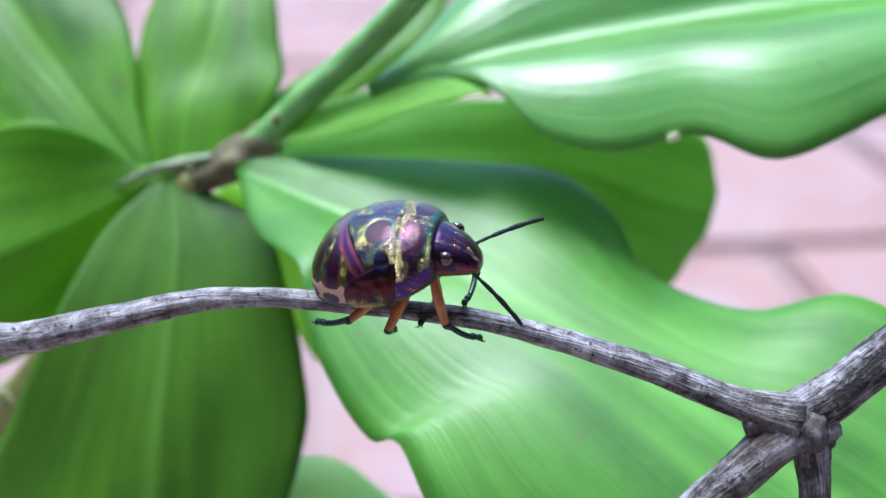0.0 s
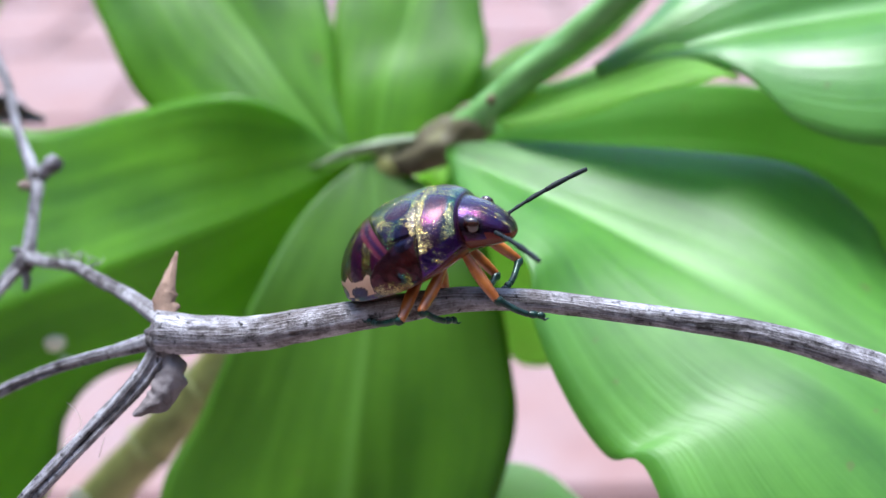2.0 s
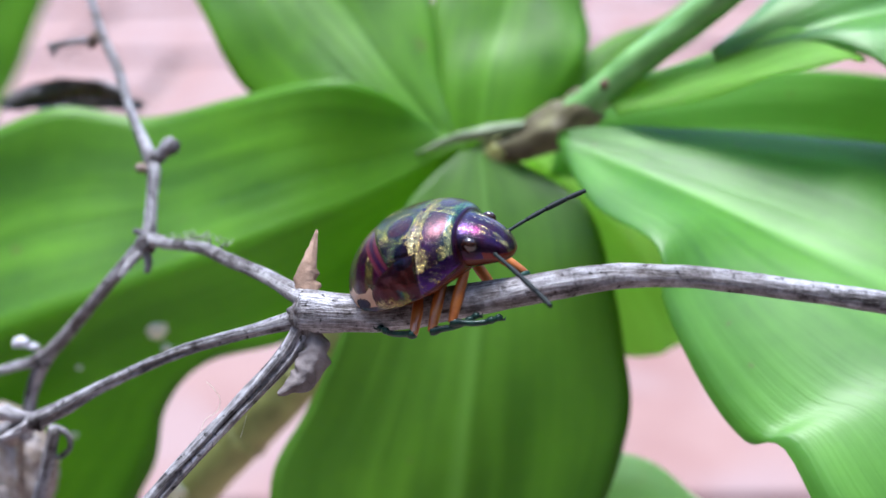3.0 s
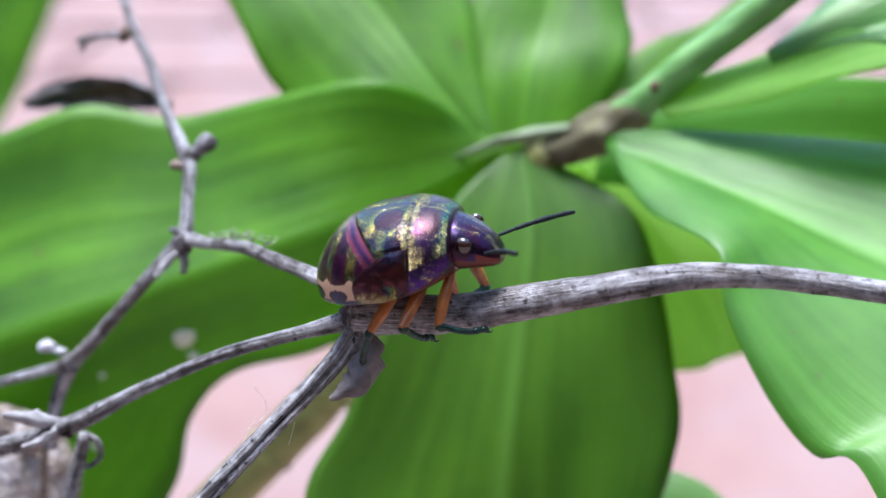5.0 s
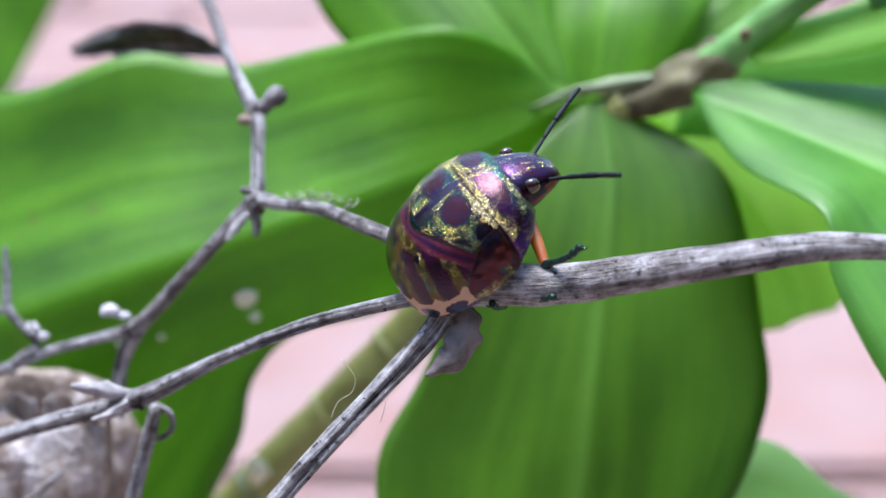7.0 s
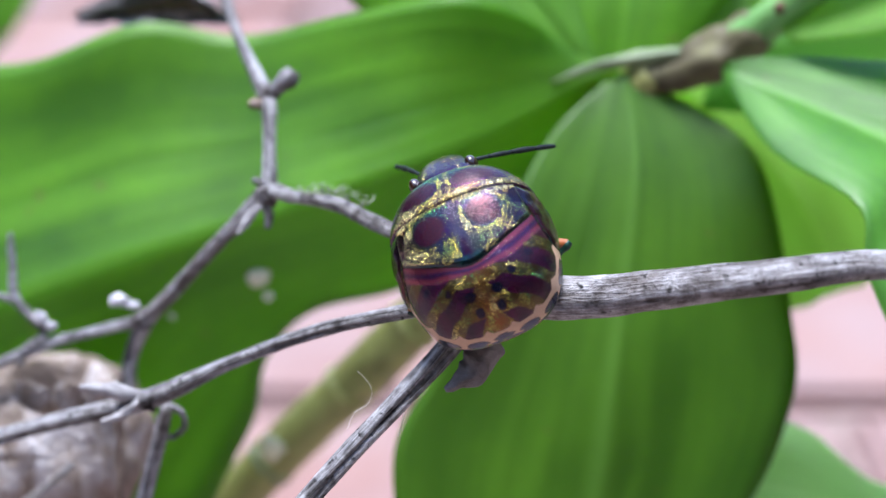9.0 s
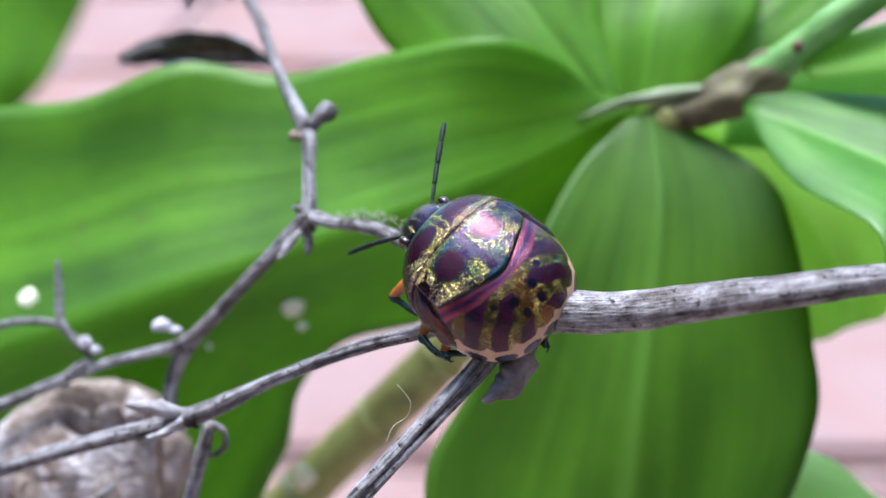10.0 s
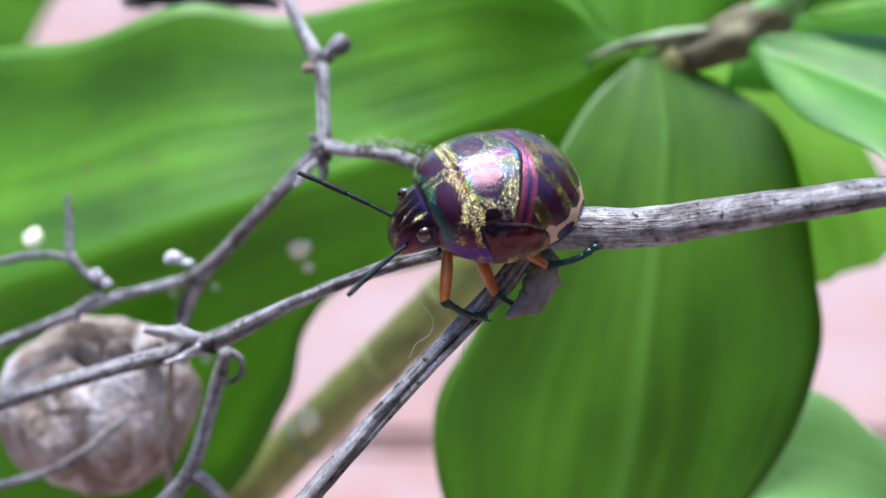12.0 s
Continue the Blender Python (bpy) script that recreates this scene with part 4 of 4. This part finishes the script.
def tint_pronotum(x, th, v, rim):
    y = abs(v.y)
    d = ring(x, y, 1.45, 1.35, 0.52, 0.92)
    if rim < 0.1:
        return blend(PURPLE, VIOLET, 0.7), -0.4, 0.1
    if abs(th) > 1.28:
        return blend(PURPLE, (0.04, 0.012, 0.2), 0.7), -0.1 + 0.9 * mottle(x, v.y + v.z, 0.4, 6.0), 0.05
    rear = 0.75 - max(0.0, x - 0.7) * 2.6
    cross = 0.5 - abs(y - 0.2) * 2.4
    edge = blend(blend(PURPLE, VIOLET, 0.5), TEAL, (x - 1.6) * 2.0)
    return blend(MAROON, edge, (d - 0.86) * 4.0), max(-1.0, rear, cross, spotted(d, 2.0, x, v.y, 0.16)), 0.45 * max(0.0, min(1.0, (1.1 - d) * 5))


def tint_wing(x, th, v, rim):
    turn = abs(th)
    if rim < 0.07:
        return blend(TEAL, OLIVE, 0.5 + mottle(x, v.y, 0.3, 8.0)), 0.1, 0.1
    if ring(x, turn, -0.1, 0.98, 0.55, 0.13) < 1:
        return INK, -1.2, 0.1
    lower = max(0.0, min(1.0, (turn - 1.3) * 4))
    gilt = -0.7 + lower * 1.2 + 0.8 * mottle(x, v.y + v.z, 0.6, 9.0) - 0.4 * (x > -0.2)
    warm = blend((0.018, 0.002, 0.006), (0.075, 0.01, 0.006), 0.5 + 0.7 * mottle(x * 0.6, v.z, 0.9, 11.0))
    return warm, gilt, 0.15


def tint_head(x, th, v):
    y, turn = abs(v.y), abs(th)
    if turn > 1.7:
        return (0.1, 0.022, 0.008), -1.6, 0.9
    if (v - Vector((2.85, math.copysign(1.42, v.y), 0.55))).length < 0.62:
        return INK, -0.6, 0.1
    if turn > 1.5 and x > 3.4:
        return (0.14, 0.02, 0.008), -1.2, 0.5
    line = min(abs(y - 0.2 - 0.08 * (x - 2.4)), abs(y - 0.95 + 0.25 * (x - 2.4)))
    side = 0.35 if 1.3 < turn < 1.5 else 0.0
    hue = blend(PURPLE, (0.024, 0.016, 0.07), 0.5 + 0.9 * mottle(x, v.y, 0.7, 13.0))
    return hue, 0.3 - line * 3.4 + side + 0.5 * mottle(x, v.y, 0.5, 12.0) - 0.6 * (turn < 0.1), 0.0


bug = tagged(new("shield_bug"), "metallic purple and gold shield bug nymph on a twig", "bug")
cam.data.dof.focus_object = bug
loft("abdomen", TORSO, -5.35, 2.38, tint_abdomen, 230, 320, parent=bug)
tagged(plate("scutellum", TORSO, scutellum_back, lambda th: 0.6 - 0.1 * math.cos(2 * th), -0.92, 0.92, 0.16, tint_scutellum, bug, 110, 130), "purple-spotted gold stippled shield")
tagged(plate("pronotum", TORSO, lambda th: 0.48 - 0.12 * math.cos(2 * th) - 0.5 * max(0, abs(th) - 1.1), lambda th: 2.36, -1.66, 1.66, 0.15, tint_pronotum, bug, 80, 150), "purple and gold neck shield")
for side in (1, -1):
    plate("wing_pad", TORSO, lambda th: -2.5 + 9.0 * abs(abs(th) - 1.38) ** 2.0, lambda th: 0.5, side * 0.84, side * 1.8, 0.13, tint_wing, bug, 80, 70, 0.7)
tagged(loft("head", HEAD, 1.9, 4.5, tint_head, 80, 100, bug), "purple head with gold streaks, red below")
for side in (1, -1):
    bm = bmesh.new()
    bmesh.ops.create_uvsphere(bm, u_segments=20, v_segments=14, radius=0.4 * BUG, matrix=Matrix.Translation(Vector((2.9, 1.42 * side, 0.6)) * BUG) @ Matrix.Diagonal((1.1, 0.8, 1.05, 1)))
    part("eye", bm, EYE, bug, "bulging dark maroon eye")

HIPS = {"front": Vector((2.1, 1.4, -0.95)), "mid": Vector((0.7, 1.7, -1.2)), "hind": Vector((-0.8, 1.7, -1.4))}
KNEES = {"front_r": Vector((-0.5, 0.7, -0.4)), "mid_r": Vector((-0.3, 0.7, -0.4)), "hind_r": Vector((-0.5, 0.7, -0.4)),
    "front_l": Vector((0.4, 0.75, -0.5)), "mid_l": Vector((0.3, 0.75, -0.5)), "hind_l": Vector((-0.4, 0.75, -0.5))}
FEMUR, SHIN = 2.9, 2.75


def make_leg():
    """Thigh along x with its shin as a sub-part; returns both."""
    bm = tube(bmesh.new(), [(-0.3, 0, 0), (0.4, 0, 0.03), (1.4, 0, 0.05), (2.4, 0, 0.02), (FEMUR + 0.05, 0, 0)], [0.22, 0.28, 0.33, 0.28, 0.22], 22, 14)
    leg = part("leg", bm, ORANGE, bug, "orange thigh with a dark green shin")
    bm = bmesh.new()
    tube(bm, [(-0.12, 0, 0), (0.15, 0, 0.02), (0.5, 0, 0.02), (1.2, 0, 0.06), (1.9, 0, 0)], [0.21, 0.27, 0.19, 0.18, 0.17], 22, 12)
    tube(bm, [(1.87, 0, 0), (2.12, 0, -0.1), (2.36, 0, -0.16)], [0.14, 0.22, 0.16], 8, 10)
    tube(bm, [(2.3, 0, -0.13), (2.55, 0, -0.24), (2.75, 0, -0.18)], [0.13, 0.21, 0.15], 8, 10)
    for s in (-1, 1):
        tube(bm, [(2.67, 0.04 * s, -0.16), (2.86, 0.16 * s, -0.13), (2.95, 0.24 * s, -0.25)], [0.07, 0.05, 0.02], 6, 6)
    shin = part("shin", bm, DARK, leg, "slender dark green shin and claws")
    return leg, shin


LEGS = {}
for which in HIPS:
    for side in ("l", "r"):
        LEGS[which + "_" + side] = make_leg()

FEELERS = {}
for side in ("l", "r"):
    bm = bmesh.new()
    for k, (a, b, r) in enumerate(((0, 0.6, 0.12), (0.6, 1.6, 0.11), (1.6, 2.9, 0.14), (2.9, 4.3, 0.165), (4.3, 5.6, 0.15))):
        sag = lambda x: -0.05 * (x - 2.8) ** 2 * 0.35 + 0.13
        tube(bm, [(a, 0, sag(a)), ((a + b) / 2, 0, sag((a + b) / 2) + 0.01), (b + 0.02, 0, sag(b))], [r * 0.8, r, r * 0.8], 10, 10)
    FEELERS[side] = part("antenna", bm, FEELER, bug, "thin jointed dark antenna")


# ---- paving ----
bm = bmesh.new()
made = bmesh.ops.create_cube(bm, size=1, matrix=Matrix.Diagonal((0.298, 0.298, 0.03, 1)))
bmesh.ops.bevel(bm, geom=[e for e in bm.edges], offset=0.006, segments=2, affect="EDGES")
slab = part("slab", bm, PAVE, ground, smooth=False)
slab.location = (-1.85, 0.25, -0.006)
for i in range(13):
    for j in range(12):
        if i or j:
            other = new("slab", slab.data)
            other.parent = ground
            other.matrix_basis = pose(-1.85 + 0.31 * i + 0.15 * (j % 2), 0.25 + 0.31 * j, -0.006 + 0.001 * ((i * 5 + j * 3) % 4), 0, 0, 0.4 * math.sin(i * 3 + j))


def aim(d, up):
    """The turn that lays x along d with z near up."""
    x = Vector(d).normalized()
    y = Vector(up).cross(x)
    y = y.normalized() if y.length > 1e-6 else Vector((0, 1, 0))
    return Matrix((x, y, x.cross(y))).transposed()


def bend(hip, foot, out):
    """Thigh and shin poses that reach from the hip towards the foot, the knee pushed outward."""
    d = foot - hip
    reach = max(1.2, min(d.length, FEMUR + SHIN - 0.02))
    u = d.normalized()
    a = (FEMUR**2 + reach**2 - SHIN**2) / (2 * reach)
    h = math.sqrt(max(FEMUR**2 - a * a, 0))
    p = out - u * out.dot(u)
    knee = hip + u * a + p.normalized() * h
    end = hip + u * reach
    thigh = Matrix.Translation(hip * MM) @ aim(knee - hip, out).to_4x4()
    shin = Matrix.Translation(knee * MM) @ aim(end - knee, out).to_4x4()
    return thigh, thigh.inverted() @ shin


BUG_WAY = [
    (0, 29.48, -5.71, 306.47, 14.7, -4.6, -20.3),
    (0.5, 26.91, -5.13, 306.76, 11.6, -5.8, -20.3),
    (1, 24.14, -4.34, 306.50, 13.2, -8.7, -21.2),
    (1.5, 21.14, -3.10, 306.89, 1.4, -11.0, -17.5),
    (2, 16.17, -2.34, 306.28, 3.0, -20.6, -17.9),
    (2.5, 10.73, -1.28, 304.70, 14.4, -19.3, -24.2),
    (3, 7.78, -0.43, 303.45, 10.2, -19.0, -26.1),
    (3.2, 6.80, -0.58, 303.55, 12.5, -15.9, -26.1),
    (4.8, 3.53, 0.52, 303.22, 4.9, -10.0, -21.3),
    (5, 3.32, -0.24, 303.40, 6.9, -9.8, -15.3),
    (5.5, 2.34, -0.05, 302.87, 18.5, -16.0, -10.0),
    (6, 1.92, 0.75, 302.92, 20.3, -19.0, -8.7),
    (6.5, 1.19, 0.36, 303.08, 19.2, -25.8, -6.2),
    (7, 1.23, 1.43, 302.71, 16.8, -36.0, 14.0),
    (7.2, 1.05, 1.32, 302.79, 9.7, -35.1, 26.6),
    (8.8, -0.12, 0.58, 302.62, -25.3, -32.0, 102.4),
    (9, -0.45, 0.54, 302.65, -26.4, -30.3, 110.2),
    (9.5, -0.64, 0.74, 302.73, -18.8, -20.9, 120.8),
    (10, -2.09, 1.30, 301.66, -35.1, -16.9, 137.9),
    (10.5, -1.25, 0.38, 302.91, -15.3, -9.7, 135.7),
    (11, -1.77, 0.54, 302.33, -22.2, 3.9, 159.5),
    (11.5, -2.87, 0.64, 301.13, -30.3, 12.9, -179.8),
    (12, -3.18, -0.26, 301.07, -21.1, 17.1, -163.9),
]
FOOTHOLDS = {
    "front_r": [(0, 4.1, -1.2, -5.8), (0.5, 4.4, -0.8, -5.7), (1, 4.1, -1.1, -5.5), (1.5, 4.1, -1.0, -5.5), (2, 4.9, -1.6, -5.6), (2.5, 3.6, -2.9, -3.6), (3, 3.7, -2.5, -3.8), (3.2, 5.1, -2.0, -3.5), (4.8, 3.7, -2.4, -4.0), (5, 3.6, -2.2, -4.3), (5.5, 4.4, -3.5, -3.6), (6, 4.4, -3.9, -2.3), (6.5, 4.5, -3.9, -3.2), (7, 3.0, -5.8, -0.8), (7.2, 2.4, -6.5, -0.8), (8.8, -1.4, 0.7, -1.9), (9, -1.5, 0.5, -2.1), (9.5, -1.4, 0.3, -2.2), (10, -1.2, 1.8, -2.3), (10.5, 0.1, 1.1, -4.1), (11, 2.0, 1.3, -4.0), (11.5, 2.6, 0.7, -3.0), (12, 2.2, -0.4, -3.6)],
    "mid_r": [(0, -1.1, -1.7, -4.8), (0.5, -0.4, -1.5, -4.8), (1, -0.6, -1.9, -4.2), (1.5, -0.5, -2.0, -4.6), (2, 0.3, -2.3, -4.4), (2.5, 2.6, -3.0, -3.4), (3, 2.6, -2.7, -3.3), (3.2, -0.7, -2.2, -3.6), (4.8, 0.8, -2.8, -4.4), (5, 0.5, -2.3, -4.6), (5.5, 1.2, -3.3, -3.9), (6, 1.5, -4.2, -3.5), (6.5, 2.3, -3.9, -3.9), (7, 0.4, -5.7, -2.6), (7.2, -0.2, -5.8, -2.7), (8.8, -2.0, -0.7, -2.2), (9, -2.2, -1.0, -2.3), (9.5, -4.7, -3.8, -0.5), (10, -2.5, -0.1, -1.3), (10.5, -1.3, -0.3, -2.9), (11, 0.6, 1.1, -3.8), (11.5, 0.9, 1.1, -3.3), (12, 0.6, 0.2, -3.8)],
    "hind_r": [(0, -5.5, -2.8, -3.5), (0.5, -4.0, -2.1, -3.9), (1, -2.9, -2.5, -3.7), (1.5, -2.9, -2.6, -4.1), (2, -4.2, -3.3, -2.8), (2.5, -3.7, -3.8, -2.7), (3, -3.5, -3.7, -2.6), (3.2, -2.4, -3.4, -3.0), (4.8, -3.4, -3.6, -5.4), (5, -3.7, -3.1, -5.6), (5.5, -3.2, -3.5, -4.6), (6, -2.9, -4.2, -4.2), (6.5, -2.9, -3.7, -4.5), (7, -2.3, -4.1, -1.9), (7.2, -2.6, -3.8, -2.2), (8.8, -2.4, -1.3, -2.4), (9, -2.8, -1.9, -2.4), (9.5, -5.6, -0.1, -2.9), (10, -6.6, 0.9, -1.6), (10.5, -2.7, -1.2, -2.8), (11, -1.3, 1.0, -3.5), (11.5, -0.9, 1.6, -2.8), (12, -1.1, 0.9, -3.2)],
    "front_l": [(0, 3.3, -0.1, -4.0), (0.5, 1.8, 0.4, -4.8), (1, 2.5, 0.2, -4.5), (1.5, 2.6, 0.0, -4.4), (2, 2.9, -0.2, -4.2), (2.5, 4.2, -1.0, -3.2), (3, 3.2, -0.9, -2.5), (3.2, 3.0, -0.7, -2.7), (4.8, 1.7, -0.8, -3.1), (5, 1.6, -0.4, -3.3), (5.5, 1.2, -1.2, -2.8), (6, 1.1, -1.9, -2.6), (6.5, 1.2, -1.6, -3.2), (7, -0.9, -2.2, -1.7), (7.2, -1.5, -1.7, -1.8), (8.8, -1.3, 3.8, -2.8), (9, -1.0, 3.5, -3.1), (9.5, -0.1, 3.1, -3.9), (10, 0.5, 3.3, -2.9), (10.5, -0.7, 6.0, -1.1), (11, 0.4, 4.9, -1.9), (11.5, 1.3, 5.9, -3.3), (12, 1.7, 4.3, -4.4)],
    "mid_l": [(0, 0.7, -1.4, -4.6), (0.5, 0.2, 0.0, -4.5), (1, 0.6, -0.3, -4.2), (1.5, 1.1, -0.3, -4.2), (2, 1.5, -0.6, -4.0), (2.5, 1.6, -1.4, -2.7), (3, 1.1, -1.3, -2.5), (3.2, 0.7, -1.0, -2.7), (4.8, -0.0, -1.0, -3.1), (5, -0.1, -0.5, -3.3), (5.5, -0.4, -1.0, -2.8), (6, -0.6, -1.8, -2.4), (6.5, -0.3, -1.3, -3.0), (7, -1.8, -1.7, -1.5), (7.2, -2.2, -0.9, -1.7), (8.8, -1.5, 3.5, -3.0), (9, -1.3, 3.0, -3.2), (9.5, -0.6, 2.3, -3.8), (10, -2.5, 4.7, -1.1), (10.5, -1.5, 4.9, -2.3), (11, -2.1, 4.5, -5.8), (11.5, -1.5, 5.1, -4.5), (12, -1.0, 4.3, -5.3)],
    "hind_l": [(0, -2.2, -0.4, -4.0), (0.5, -2.1, -0.5, -4.0), (1, -1.4, -0.7, -3.5), (1.5, -0.9, -0.8, -3.8), (2, -0.2, -1.1, -3.4), (2.5, -0.6, -1.8, -2.6), (3, -1.3, -1.6, -2.4), (3.2, -1.0, -1.3, -2.8), (4.8, -2.1, -1.4, -2.9), (5, -3.3, -0.8, -3.5), (5.5, -2.9, -1.3, -3.0), (6, -3.0, -1.8, -2.7), (6.5, -2.1, -1.2, -2.9), (7, -3.8, -1.0, -1.7), (7.2, -3.7, -0.3, -2.2), (8.8, -2.2, 2.7, -3.0), (9, -3.1, 2.0, -3.2), (9.5, -2.5, 1.7, -3.8), (10, -3.3, 2.4, -2.6), (10.5, -4.9, 0.3, -4.3), (11, -4.4, 2.7, -4.6), (11.5, -5.5, 4.1, -1.6), (12, -4.9, 4.6, -2.1)],
}
FEELER_WAYS = {
    "l": [(0, 0.62, 0.76, -0.17), (0.5, 0.59, 0.80, -0.07), (1, 0.56, 0.81, -0.14), (1.5, 0.68, 0.73, 0.03), (2, 0.76, 0.64, 0.05), (2.5, 0.64, 0.77, 0.01), (3, 0.63, 0.78, -0.05), (3.2, 0.46, 0.88, -0.13), (4.8, 0.52, 0.85, -0.01), (5, 0.68, 0.73, -0.12), (5.5, 0.77, 0.62, -0.14), (6, 0.75, 0.64, -0.16), (6.5, 0.65, 0.71, -0.26), (7, 0.82, 0.55, -0.16), (7.2, 0.79, 0.60, -0.14), (8.8, 0.66, 0.41, -0.63), (9, 0.68, 0.32, -0.66), (9.5, 0.59, 0.25, -0.77), (10, 0.70, 0.38, -0.60), (10.5, -0.33, 0.72, 0.61), (11, 0.56, 0.67, 0.49), (11.5, 0.83, 0.54, 0.14), (12, 0.70, 0.60, 0.38)],
    "r": [(0, 0.48, 0.12, -0.87), (0.5, 0.58, -0.01, -0.81), (1, 0.78, -0.57, -0.26), (1.5, 0.71, -0.70, -0.05), (2, 0.62, -0.78, -0.10), (2.5, 0.73, -0.68, -0.08), (3, 0.71, -0.59, -0.37), (3.2, 0.71, -0.62, -0.32), (4.8, 0.58, -0.77, 0.26), (5, 0.53, -0.77, 0.36), (5.5, 0.60, -0.69, 0.40), (6, 0.59, -0.66, 0.47), (6.5, 0.51, -0.77, 0.38), (7, 0.48, -0.82, 0.31), (7.2, 0.57, 0.41, -0.71), (8.8, -0.01, -0.98, -0.18), (9, 0.11, -0.84, -0.54), (9.5, 0.25, -0.97, 0.07), (10, 0.60, -0.80, -0.01), (10.5, 0.27, -0.75, 0.60), (11, 0.64, -0.60, 0.48), (11.5, 0.68, -0.66, 0.33), (12, 0.68, -0.58, 0.45)],
}


def motions():
    walk(bug, [(t, pose(x * MM, y * MM, z * MM, rx, ry, rz)) for t, x, y, z, rx, ry, rz in BUG_WAY])
    for name, steps in FOOTHOLDS.items():
        which, side = name.split("_")
        flip = Vector((1, 1 if side == "l" else -1, 1))
        hip, out = HIPS[which] * flip, KNEES[which + "_" + side] * flip
        bent = [(t, bend(hip, Vector((x, y, z)), out)) for t, x, y, z in steps]
        walk(LEGS[name][0], [(t, b[0]) for t, b in bent])
        walk(LEGS[name][1], [(t, b[1]) for t, b in bent])
    for side, ways in FEELER_WAYS.items():
        base = Vector((3.9, 0.95 if side == "l" else -0.95, -0.2)) * MM
        walk(FEELERS[side], [(t, Matrix.Translation(base) @ aim((x, y, z), (0, 0, 1)).to_4x4()) for t, x, y, z in ways])


motions()
